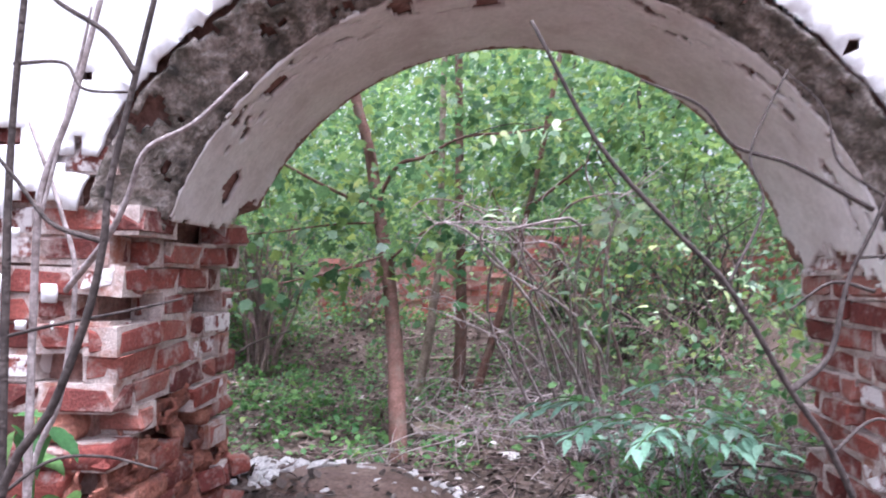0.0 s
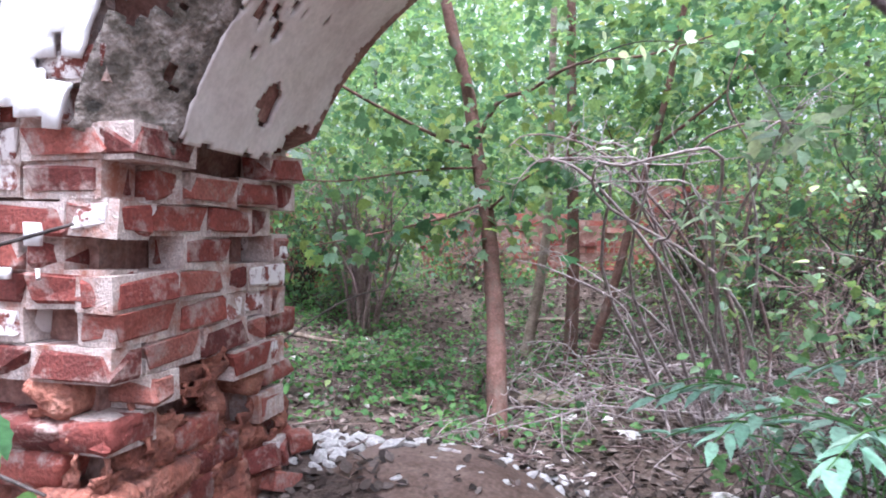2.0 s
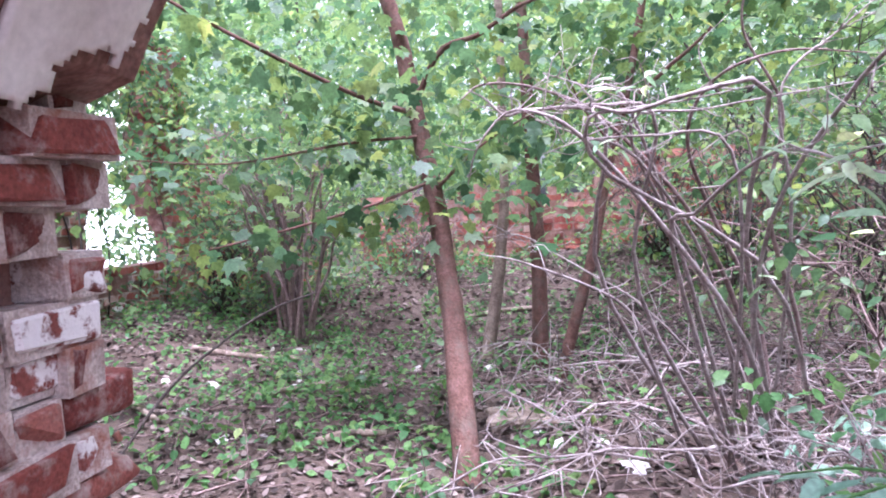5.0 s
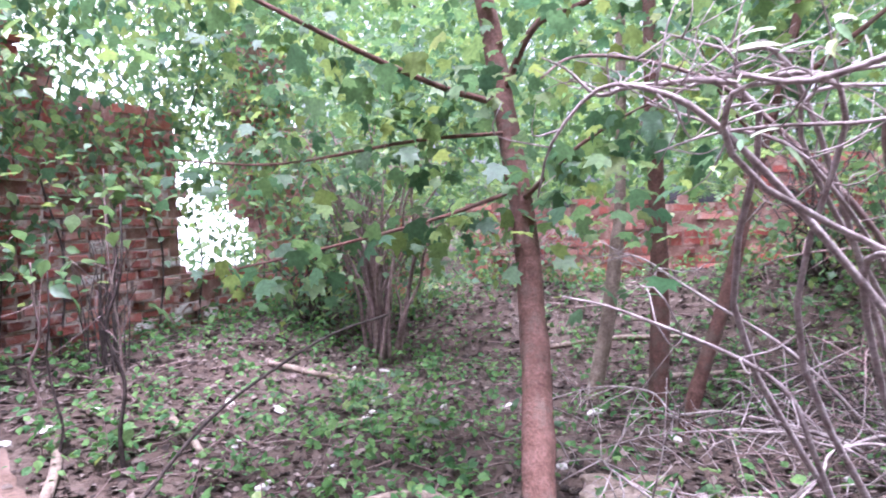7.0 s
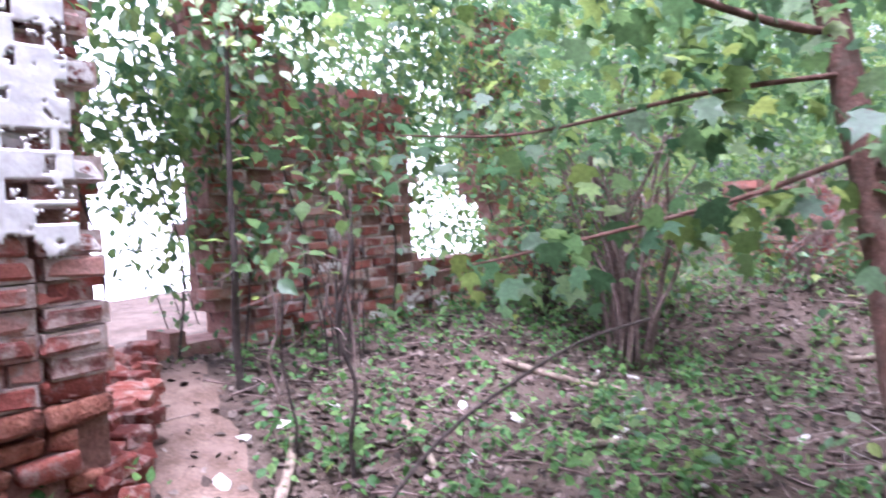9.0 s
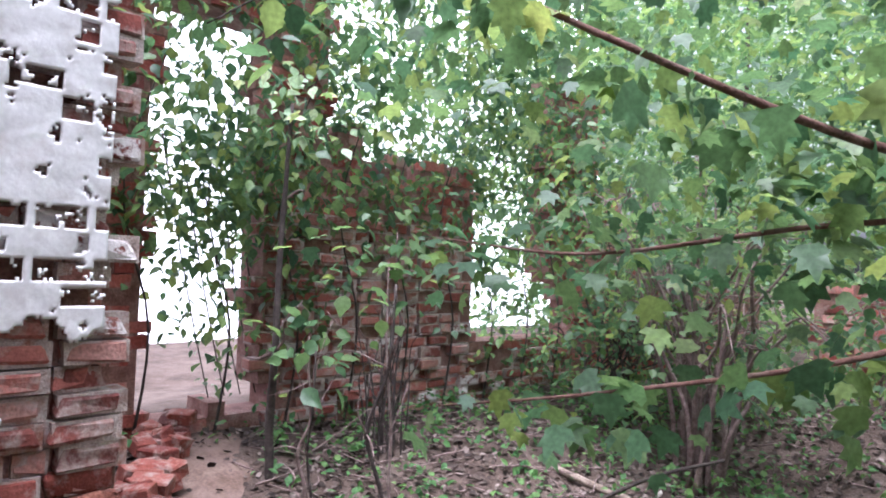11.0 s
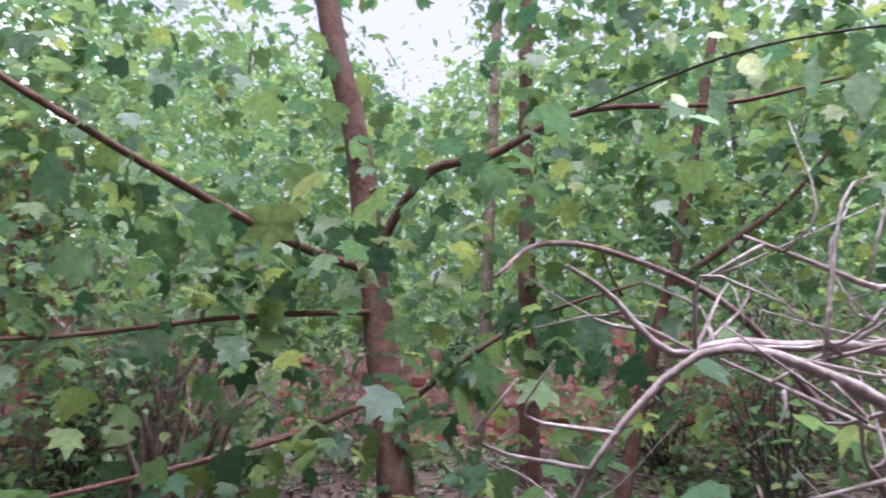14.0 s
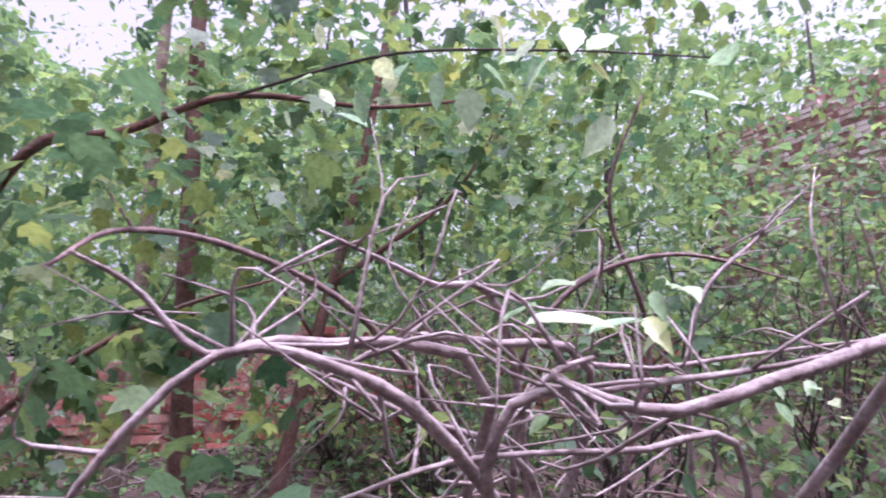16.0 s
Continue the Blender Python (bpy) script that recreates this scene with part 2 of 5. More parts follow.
def blade(width, n, tip):
    """A finer leaf outline for twigs near the eye: a folded blade with a pointed, drooping tip."""
    v, f = [(0, 0, 0)], []
    for i in range(1, n):
        u = i / n
        w = width * math.sin(math.pi * u ** 0.85) ** 0.8 * (1 + 0.08 * (-1) ** i)
        v += [(w, u, 0.07 - tip * u * u), (0, u, -tip * u * u), (-w, u, 0.07 - tip * u * u)]
    v.append((0, 1.06, -tip * 1.1))
    f += [(0, 1, 2), (0, 2, 3)]
    for i in range(n - 2):
        a = 1 + 3 * i
        f += [(a, a + 3, a + 4), (a, a + 4, a + 1), (a + 1, a + 4, a + 5), (a + 1, a + 5, a + 2)]
    a, e = 1 + 3 * (n - 2), len(v) - 1
    f += [(a, e, a + 1), (a + 1, e, a + 2)]
    return v, f


LANCE_FINE, OVAL_FINE = blade(0.17, 9, 0.2), blade(0.34, 9, 0.15)


def leaves_mesh(name, places, sizes, template, material, droop=0.5, tilt=0.5, heading=None, seed=1):
    """One mesh of many leaves: places (n x 3), sizes (n), each turned its own way, hanging by droop."""
    rng = np.random.default_rng(seed)
    places, sizes = np.asarray(places, float), np.asarray(sizes, float)
    n = len(places)
    tv, tf = np.array(template[0]), template[1]
    yaw = rng.uniform(0, 2 * np.pi, n) if heading is None else np.asarray(heading) + rng.normal(0, 0.5, n)
    pitch = -droop + rng.normal(0, tilt, n)
    roll = rng.normal(0, tilt, n)
    cy, sy, cp, sp, cr, sr = np.cos(yaw), np.sin(yaw), np.cos(pitch), np.sin(pitch), np.cos(roll), np.sin(roll)
    x, y, z = (tv[None, :, i] * sizes[:, None] for i in range(3))
    x = x * rng.uniform(0.75, 1.15, n)[:, None]
    x1, z1 = x * cr[:, None] + z * sr[:, None], -x * sr[:, None] + z * cr[:, None]
    y2, z2 = y * cp[:, None] - z1 * sp[:, None], y * sp[:, None] + z1 * cp[:, None]
    x3, y3 = x1 * cy[:, None] - y2 * sy[:, None], x1 * sy[:, None] + y2 * cy[:, None]
    v = np.stack([x3, y3, z2], -1) + places[:, None, :]
    k = len(tv)
    f = (np.array(tf)[None] + (np.arange(n) * k)[:, None, None]).reshape(-1, 3)
    me = bpy.data.meshes.new(name)
    me.vertices.add(n * k)
    me.vertices.foreach_set("co", v.reshape(-1))
    me.loops.add(f.size)
    me.loops.foreach_set("vertex_index", f.reshape(-1))
    me.polygons.add(len(f))
    me.polygons.foreach_set("loop_start", np.arange(0, f.size, 3))
    me.materials.append(material)
    me.update(calc_edges=True)
    return me


def step(a, b, x):
    u = min(1.0, max(0.0, (x - a) / (b - a)))
    return u * u * (3 - 2 * u)


def ground_z(x, y):
    """The height of the ground: level in the yard, a rubble heap under the arch, rising towards the side wall and in a bank below the back wall."""
    z = 0.4 * step(-1.8, -4.7, x) * (1 - step(-6.0, -9.0, x)) + 0.06 * step(1.2, 3.0, x)
    z += (0.62 + 0.2 * step(-1.0, 0.8, x)) * step(8.0, 10.2, y) * step(-4.4, -2.0, x) * (1 - step(14, 20, y))
    z += 0.33 * math.exp(-((x + 0.5) / 0.85) ** 4 - ((y - 2.85) / 0.62) ** 2)
    z += 0.20 * math.exp(-((y - 2.1) / 0.7) ** 2) * (1 - step(3, 6, abs(x)))
    z += 0.05 * noise.noise(Vector((x * 0.9, y * 0.9, 0))) + 0.02 * noise.noise(Vector((x * 3.1, y * 3.1, 4)))
    return z


def zs(pts):
    return np.array([(x, y, ground_z(x, y)) for x, y in pts])

# ---- ground ----
gx = sorted(set([-400, -200, -100, -60, -40, -30, -22, -16, 16, 22, 30, 40, 60, 100, 200, 400] + [round(-12 + 0.25 * i, 3) for i in range(97)] + [round(-4 + 0.1 * i, 3) for i in range(81)]))
gy = sorted(set([-400, -200, -100, -60, -30, -16, -9, -6, 22, 30, 40, 60, 100, 200, 400] + [round(-4 + 0.25 * i, 3) for i in range(97)] + [round(0.1 * i, 3) for i in range(86)]))
gv = [(x, y, ground_z(x, y)) for y in gy for x in gx]
gf = [(j * len(gx) + i, j * len(gx) + i + 1, (j + 1) * len(gx) + i + 1, (j + 1) * len(gx) + i) for j in range(len(gy) - 1) for i in range(len(gx) - 1)]
ground = tagged(new("ground", mesh_from("ground", gv, gf, M_SOIL, True)), "bare brown woodland soil with scattered litter", "ground", kind="structure")

# ---- arch wall ----
AX, AZ, AR = 0.52, 1.17, 1.36          # centre and radius of the arch
Y0, YC, Y1 = 1.48, 1.68, 2.5           # front face, end of the chamfer, back face
LEFT, RIGHT, TOP = -7.0, 6.5, 4.4


def arch_profile(extra, n=36):
    """Points of the opening's edge, from its left foot over the arch to its right foot. extra: how much wider at an angle."""
    pts = [(AX - AR - extra(math.pi), z) for z in (-0.4, 0.2, 0.7)]
    for i in range(n + 1):
        a = math.pi * (1 - i / n)
        r = AR + extra(a)
        pts.append((AX + r * math.cos(a), AZ + r * math.sin(a)))
    pts += [(AX + AR + extra(0), z) for z in (0.7, 0.2, -0.4)]
    return pts


def splay(a):
    return 0.04 + 0.15 * step(1.6, 2.6, a)


def rim(p):
    """The point of the wall's outline that faces a point of the opening."""
    x, z = p
    if z <= AZ + 0.01:
        return (LEFT if x < AX else RIGHT, z)
    dx, dz = x - AX, z - AZ
    k = min(((LEFT if dx < 0 else RIGHT) - AX) / dx if abs(dx) > 1e-6 else 1e9, (TOP - AZ) / dz)
    return (AX + k * dx, AZ + k * dz)


front, inner = arch_profile(lambda a: splay(a) if 0.3 < a < 2.79 else 0.14), arch_profile(lambda a: 0.14 if a > 2.79 or a < 0.25 else 0.0)
outer = [rim(p) for p in arch_profile(lambda a: 0.0)]
N = len(front)
rings = [[(x, Y0 + (0.13 if z < 1.35 else 0.07), z) for x, z in outer], [(x, Y0 + (0.13 if z < 1.35 else 0.07), z) for x, z in front], [(x, YC, z) for x, z in inner], [(x, Y1, z) for x, z in inner], [(x, Y1, z) for x, z in outer]]
av = [p for r in rings for p in r]
af = [(r * N + i, r * N + i + 1, (r + 1) % 5 * N + i + 1, (r + 1) % 5 * N + i) for r in range(5) for i in range(N - 1)]
wall_arch = tagged(new("wall_arch", mesh_from("wall_arch", av, af, M_CORE)), "ruined brick wall with a plastered semicircular archway", "wall", kind="structure")


def sheet(name, nu, nv, place, keep, thickness, material, parent, label):
    """A coat of plaster as a grid of cells, broken away where keep is false, with a real thickness."""
    bm = bmesh.new()
    vs = {}
    for i in range(nu):
        for j in range(nv):
            if keep((i + 0.5) / nu, (j + 0.5) / nv):
                q = []
                for a, b in ((i, j), (i + 1, j), (i + 1, j + 1), (i, j + 1)):
                    if (a, b) not in vs:
                        vs[a, b] = bm.verts.new(place(a / nu, b / nv))
                    q.append(vs[a, b])
                bm.faces.new(q)
    me = bpy.data.meshes.new(name)
    bm.to_mesh(me)
    bm.free()
    me.materials.append(material)
    me.polygons.foreach_set("use_smooth", [True] * len(me.polygons))
    ob = part(name, me, parent, label)
    mod = ob.modifiers.new("thickness", "SOLIDIFY")
    mod.thickness, mod.offset = thickness, 1.0
    return ob


def jag(x, y, s=1.0, seed=0.0):
    return noise.fractal(Vector((x * s, y * s, seed)), 0.6, 2.0, 4)


# coat on the underside of the arch
A_L, A_R = 2.80, 0.16


def soffit_at(u, v):
    a = A_L + (A_R - A_L) * u
    y = YC - 0.02 + (Y1 - 0.02 - YC) * v
    r = AR - 0.026 + 0.006 * jag(u * 6, v * 2, 1.5, 3)
    return (AX + r * math.cos(a), y, AZ + r * math.sin(a))


def soffit_keep(u, v):
    a = A_L + (A_R - A_L) * u
    x, z, y = AX + AR * math.cos(a), AZ + AR * math.sin(a), YC + (Y1 - YC) * v
    if a > 1.6 and z < 1.63 + 0.05 * jag(y, z, 7, 1) + 0.13 * step(2.1, 2.4, y):
        return False
    if a < 1.5 and z < 1.52 + 0.12 * jag(y, z, 5, 8) - 0.25 * step(2.0, 1.7, y):
        return False
    if v > 0.93 + 0.06 * jag(a, 0, 9, 2):
        return False
    for hx, hy, rx, rz in ((-0.683, 2.06, 0.062, 0.036), (0.42, 1.86, 0.1, 0.1), (-0.56, 1.9, 0.025, 0.02), (-0.5, 1.97, 0.012, 0.02), (-0.48, 2.1, 0.014, 0.012), (-0.61, 1.84, 0.022, 0.016), (-0.4, 1.8, 0.05, 0.05), (0.1, 1.78, 0.09, 0.04)):
        if ((y - hy) / rx) ** 2 + ((x - hx) / rz) ** 2 < 1 + 0.9 * jag(y, z, 14, 5):
            return False
    if v < 0.3 and a < 2.5 and jag(a * 4, y * 8, 2.2, 11) > 0.34:
        return False
    return True


sheet("soffit_plaster", 250, 64, soffit_at, soffit_keep, 0.02, M_PLASTER, wall_arch, "pinkish lime plaster with broken holes")


def band_at(u, v):
    a = 2.83 - (2.83 - 0.25) * u
    r = AR - 0.02 + (splay(a) + 0.01 + 0.02 * jag(u * 40, 0, 1, 12)) * (1 - v) + 0.008 * jag(u * 60, v * 5, 1, 13)
    return (AX + r * math.cos(a), Y0 - 0.01 + (YC - Y0 - 0.01) * v, AZ + r * math.sin(a) + 0.008 * jag(u * 30, v * 2, 1, 2))


sheet("arch_band", 200, 12, band_at, lambda u, v: jag(u * 25, v * 3, 1.0, 6) < 0.55, 0.018, M_SOOT, wall_arch, "dark weathered plaster band")


def face_at(u, v):
    x, z = LEFT + (RIGHT - LEFT) * u, 0.1 + (TOP - 0.1) * v
    if z > AZ:
        a, r = math.atan2(z - AZ, x - AX), math.hypot(x - AX, z - AZ)
        edge = AR + splay(a) + 0.02 + 0.015 * jag(a * 9, 0, 1, 2)
        if r < edge + 0.045:
            x, z = AX + edge * math.cos(a), AZ + edge * math.sin(a)
    return (x, Y0 - 0.005 + 0.006 * jag(x, z, 2, 1), z)


def face_keep(u, v):
    x, z = LEFT + (RIGHT - LEFT) * u, 0.1 + (TOP - 0.1) * v
    a = math.atan2(z - AZ, x - AX) % (2 * math.pi)
    if a > math.pi:
        a = math.pi if x < AX else 0.0
    r = math.hypot(x - AX, z - AZ) if z > AZ else abs(x - AX)
    if r < AR + splay(a) + 0.025:
        return False
    if x < AX:
        edge = 1.62 + 0.16 * jag(x, z, 3.2, 4)
        if z < edge:
            return z > 1.0 and jag(x, z, 9.0, 9) > 0.42
        return not (z < edge + 0.5 and jag(x, z, 6.5, 12) > 0.42)
    edge = 0.95 + 0.2 * jag(x, z, 3, 4)
    return z > edge and jag(x, z, 5, 13) < 0.5


sheet("face_plaster", 420, 134, face_at, face_keep, 0.016, M_WHITEWASH, wall_arch, "flaking whitewashed plaster")


# ---- bricks ----
def brick_mesh(seed, lx=0.27, ly=0.13, lz=0.088, material=M_BRICK, bedded=True):
    rng = random.Random(seed)
    bm = bmesh.new()
    bmesh.ops.create_cube(bm, size=1.0, matrix=Matrix.Diagonal((lx, ly, lz, 1)))
    bmesh.ops.bevel(bm, geom=list(bm.edges), offset=0.006 + 0.005 * rng.random(), segments=1, profile=0.6, affect="EDGES")
    chips = [Vector((rng.choice((-1, 1)) * lx / 2, -ly / 2, rng.choice((-1, 1)) * lz / 2)) for _ in range(3)]
    for v in bm.verts:
        for c in chips:
            near = max(0.0, 1 - (v.co - c).length / 0.05)
            v.co -= c.normalized() * 0.03 * near
        v.co += Vector((rng.uniform(-1, 1), rng.uniform(-1, 1), rng.uniform(-1, 1))) * 0.006
    bed = bmesh.ops.create_cube(bm, size=1.0, matrix=Matrix.Translation((0.011, 0.017, -0.002)) @ Matrix.Diagonal((lx + 0.006, ly - 0.006, lz + 0.018, 1)))["verts"] if bedded else []
    for v in bed:
        v.co += Vector((rng.uniform(-1, 1), rng.uniform(-1, 1), rng.uniform(-1, 1))) * 0.003
        for f in v.link_faces:
            f.material_index = 1
    me = bpy.data.meshes.new("brick")
    bm.to_mesh(me)
    bm.free()
    me.materials.append(material)
    me.materials.append(M_MORTAR)
    return me


STRETCHERS = [brick_mesh(i) for i in range(7)]
HEADERS = [brick_mesh(20 + i, 0.13, 0.2) for i in range(5)]
LIMED = [brick_mesh(40 + i, material=M_BRICK_LIMED) for i in range(3)] + [brick_mesh(50 + i, 0.13, 0.2, material=M_BRICK_LIMED) for i in range(2)]
SIDE = [brick_mesh(110 + i, 0.25, 0.13, 0.082, M_BRICK_SIDE) for i in range(6)]
SIDE_HEADS = [brick_mesh(120 + i, 0.125, 0.16, 0.082, M_BRICK_SIDE) for i in range(4)]
LOOSE = [brick_mesh(60 + i, 0.15 + 0.02 * i, bedded=False) for i in range(5)]
COURSE = 0.104


def worn_brick(seed, lx, ly, lz=0.094):
    """A rounded, spalled brick with broken corners."""
    rng = random.Random(seed)
    bm = bmesh.new()
    bmesh.ops.create_cube(bm, size=1.0, matrix=Matrix.Diagonal((lx, ly, lz, 1)))
    bmesh.ops.bevel(bm, geom=list(bm.edges), offset=0.026, segments=2, profile=0.55, affect="EDGES")
    for v in bm.verts:
        d = noise.noise_vector(v.co * 13 + Vector((seed * 3.1, 0, 0)))
        v.co += Vector((d.x * 0.035, d.y * 0.05, d.z * 0.026)) + Vector((rng.uniform(-1, 1), rng.uniform(-1, 1), rng.uniform(-1, 1))) * 0.003
    me = bpy.data.meshes.new("brick")
    bm.to_mesh(me)
    bm.free()
    for f in me.polygons:
        f.use_smooth = f.index % 4 != 0
    me.materials.append(M_CRUMB if seed % 2 else M_BRICK)
    return me


WORN = [worn_brick(80 + i, 0.265, 0.14) for i in range(5)]
WORN_HEADS = [worn_brick(90 + i, 0.128, 0.2) for i in range(4)]


def lay(parent, origin, along, out, length, z0, z1, seed, missing=0.08, limed=0.1, ok=None, uneven=0.006, wear=None, crumble=0.0, sets=None):
    """Lays courses of bricks, each an object, on a face: from origin along a level direction, facing out."""
    rng = random.Random(seed)
    along, out = Vector(along).normalized(), Vector(out).normalized()
    count = int((z1 - z0) / COURSE)
    hand = 1.0 if along.cross(-out).z > 0 else -1.0
    for c in range(count):
        z = z0 + (c + 0.5) * COURSE
        u = -(0.13 if c % 2 else 0.0) - 0.02 * rng.random()
        k = rng.randrange(3)
        while u < length:
            head = k % 3 == 2
            k += 1
            w = 0.13 if head else 0.27
            mid = u + w / 2
            u += w + 0.014
            if mid < 0.03 or mid > length - 0.03 or rng.random() < missing:
                continue
            p = Vector(origin) + along * mid
            p.z = z + rng.gauss(0, 0.003)
            if ok and not ok(mid, z):
                continue
            white = rng.random() < (limed(mid, z) if callable(limed) else limed)
            plain = sets or (STRETCHERS, HEADERS)
            me = rng.choice(LIMED[3:] if head else LIMED[:3]) if white else rng.choice(plain[1] if head else plain[0])
            depth = 0.1 if head else 0.06
            if rng.random() < crumble * step(1.2, 0.55, z):
                me = rng.choice(WORN_HEADS if head else WORN)
            push = rng.gauss(0.004, uneven) + (wear(mid, z) if wear else 0.0)
            ob = part("brick", me, parent)
            ob.matrix_basis = Matrix.LocRotScale(p + out * (push - depth + 0.002), (Matrix((along * hand, -out, (0, 0, 1))).transposed()).to_quaternion() @ Euler((rng.gauss(0, 0.02), rng.gauss(0, 0.016), rng.gauss(0, 0.02))).to_quaternion(), (hand * rng.uniform(0.95, 1.03), 1, rng.uniform(0.92, 1.06)))


def jamb_wear(u, z):
    # the foot of the jamb has crumbled away
    lift = AR - math.sqrt(max(0.01, AR * AR - max(0.0, z - AZ) ** 2))
    return lift - 0.1 * abs(jag(u, z, 4, 21)) * step(1.25, 0.6, z) + 0.012 * jag(u, z, 6, 9) - 0.05 * step(0.7, 1.0, u) * abs(jag(u, z, 7, 3))


def jamb_lime(u, z):
    # old limewash clings to the far edge of the jamb
    return 0.85 if u > 0.62 and 1.02 < z < 1.36 else 0.06


lay(wall_arch, (AX - AR, Y0 + 0.03, 0), (0, 1, 0), (1, 0, 0), Y1 - Y0 + 0.05, 0.1, 1.7, 5, 0.16, jamb_lime, None, 0.012, jamb_wear, 1.3)
lay(wall_arch, (AX - AR - 0.02, Y0 + 0.02, 0), (-1, 0, 0), (0, -1, 0), 1.7, 0.1, 2.2, 6, 0.1, lambda u, z: 0.1 + 0.4 * step(0.9, 1.3, z), lambda u, z: math.hypot(AX - AR - 0.02 - u - AX, max(0.0, z - AZ)) > AR + 0.14 or z < 1.6, 0.008, lambda u, z: -0.035 * abs(jag(u, z, 5, 31)) * step(1.2, 0.6, z), 1.2)


def foot_at(u, v):
    """Crumbled brick and earth at the foot of the jamb, from the front face round the corner."""
    run, z = -1.1 + 2.15 * u, 0.02 + 1.0 * v
    sink = 0.035 + 0.05 * jag(run, z, 6, 41) + 0.03 * jag(run, z, 17, 42) - 0.05 * step(0.5, 0.1, z)
    turn = step(-0.06, 0.06, run)
    x, y = AX - AR - 0.02 + min(run, 0.0), Y0 + 0.03 + max(run, 0.0)
    return (x - sink * turn, y + sink * (1 - turn), z)


sheet("crumbled_foot", 110, 52, foot_at, lambda u, v: 0.02 + v < 0.74 + 0.3 * jag(u * 2.2, v, 4, 44), 0.012, M_CRUMB, wall_arch, "crumbling orange-red brick with earth in its joints")
lay(wall_arch, (AX + AR, Y0 + 0.03, 0), (0, 1, 0), (-1, 0, 0), Y1 - Y0, 0.1, 1.6, 7, 0.06, 0.15, None, 0.008, jamb_wear)
lay(wall_arch, (AX + AR + 0.02, Y0 + 0.02, 0), (1, 0, 0), (0, -1, 0), 0.8, 0.1, 1.3, 8, 0.05, 0.2)
lay(wall_arch, (AX - AR - 0.0, Y1, 0), (-1, 0, 0), (0, 1, 0), 0.5, 0.2, 2.0, 9, 0.1, 0.3)


def bricks_data(origin, along, out, length, z0, z1, seed, ok, missing=0.05, uneven=0.007):
    """The same courses as one joined mesh, for walls farther off."""
    rng = random.Random(seed)
    along, out = np.array(along, float), np.array(out, float)
    verts, faces = [], []
    for c in range(int((z1 - z0) / COURSE)):
        z = z0 + (c + 0.5) * COURSE
        u = -(0.13 if c % 2 else 0.0)
        k = c
        while u < length:
            w = 0.13 if k % 3 == 2 else 0.27
            k += 1
            mid = u + w / 2
            u += w + 0.015
            if mid < 0 or mid > length or rng.random() < missing or not ok(mid, z):
                continue
            p = np.array(origin, float) + along * mid
            push = rng.gauss(0.01, uneven)
            o = len(verts)
            h = 0.043 * rng.uniform(0.85, 1.05)
            for dz in (-h, h):
                for dn, dl in ((-0.1, w / 2), (push, w / 2 - 0.006), (push, 0.006 - w / 2), (-0.1, -w / 2)):
                    q = p + along * (dl + rng.gauss(0, 0.004)) + out * (dn + rng.gauss(0, 0.003))
                    verts.append((q[0], q[1], z + dz + rng.gauss(0, 0.003)))
            faces += [(o, o + 1, o + 2, o + 3), (o + 7, o + 6, o + 5, o + 4), (o, o + 4, o + 5, o + 1), (o + 1, o + 5, o + 6, o + 2), (o + 2, o + 6, o + 7, o + 3)]
    return verts, faces


def ruin_wall(name, origin, along, out, length, thick, height, ok, label, seed, joined=None):
    """A wall with a ragged top and openings: a core in small steps, and brick courses on the face that is seen."""
    along_v, out_v = np.array(along, float), np.array(out, float)
    bm = bmesh.new()
    nu, cz = int(length / 0.13), COURSE
    top = max(height(length * i / 40) for i in range(41)) + 0.3
    nz = int((top + 0.4) / cz)
    solid = {(i, j) for i in range(nu) for j in range(nz) if ok((i + 0.5) * length / nu, -0.4 + (j + 0.5) * cz) and -0.4 + (j + 0.5) * cz < height((i + 0.5) * length / nu)}
    vs = {}

    def vert(i, j, k):
        if (i, j, k) not in vs:
            p = np.array(origin, float) + along_v * (i * length / nu) - out_v * (0.0 if k == 0 else thick)
            vs[i, j, k] = bm.verts.new((p[0], p[1], -0.4 + j * cz))
        return vs[i, j, k]

    for i, j in solid:
        for k in (0, 1):
            bm.faces.new([vert(a, b, k) for a, b in ((i, j), (i + 1, j), (i + 1, j + 1), (i, j + 1))])
        for di, dj, e in ((-1, 0, ((i, j), (i, j + 1))), (1, 0, ((i + 1, j), (i + 1, j + 1))), (0, -1, ((i, j), (i + 1, j))), (0, 1, ((i, j + 1), (i + 1, j + 1)))):
            if (i + di, j + dj) not in solid:
                bm.faces.new([vert(*e[0], 0), vert(*e[1], 0), vert(*e[1], 1), vert(*e[0], 1)])
    bmesh.ops.recalc_face_normals(bm, faces=bm.faces)
    me = bpy.data.meshes.new(name)
    bm.to_mesh(me)
    bm.free()
    me.materials.append(M_CORE)
    wall = tagged(new(name, me), label, "wall", kind="structure")
    joined = joined or (lambda u, z: True)
    rows = bricks_data(origin, along, out, length, -0.4, top, seed, lambda u, z: ok(u, z) and joined(u, z) and z < height(u) - 0.02, 0.08, 0.014)
    if not rows[0]:
        return wall
    face = part("brickwork", mesh_from("brickwork", *rows, M_BRICK_FAR), wall, "weathered red brick courses")
    face["kind"] = "stuff"
    return wall


# side wall with a doorway and a broken window
def west_ok(u, z):
    y = 3.4 + u
    w = 0.1 * jag(y, z, 3, 4)
    if 4.48 + w < y < 5.33 + w + 0.25 * step(1.2, 0.4, z) and z > 0.55 + 0.1 * jag(y, 0, 4, 2) and z < 3.6:
        return False
    if z > 0.93 + 0.1 * w and 7.72 + w < y < 9.55 + w - 0.5 * step(1.3, 1.8, z) and z < 4.5:
        return False
    return True


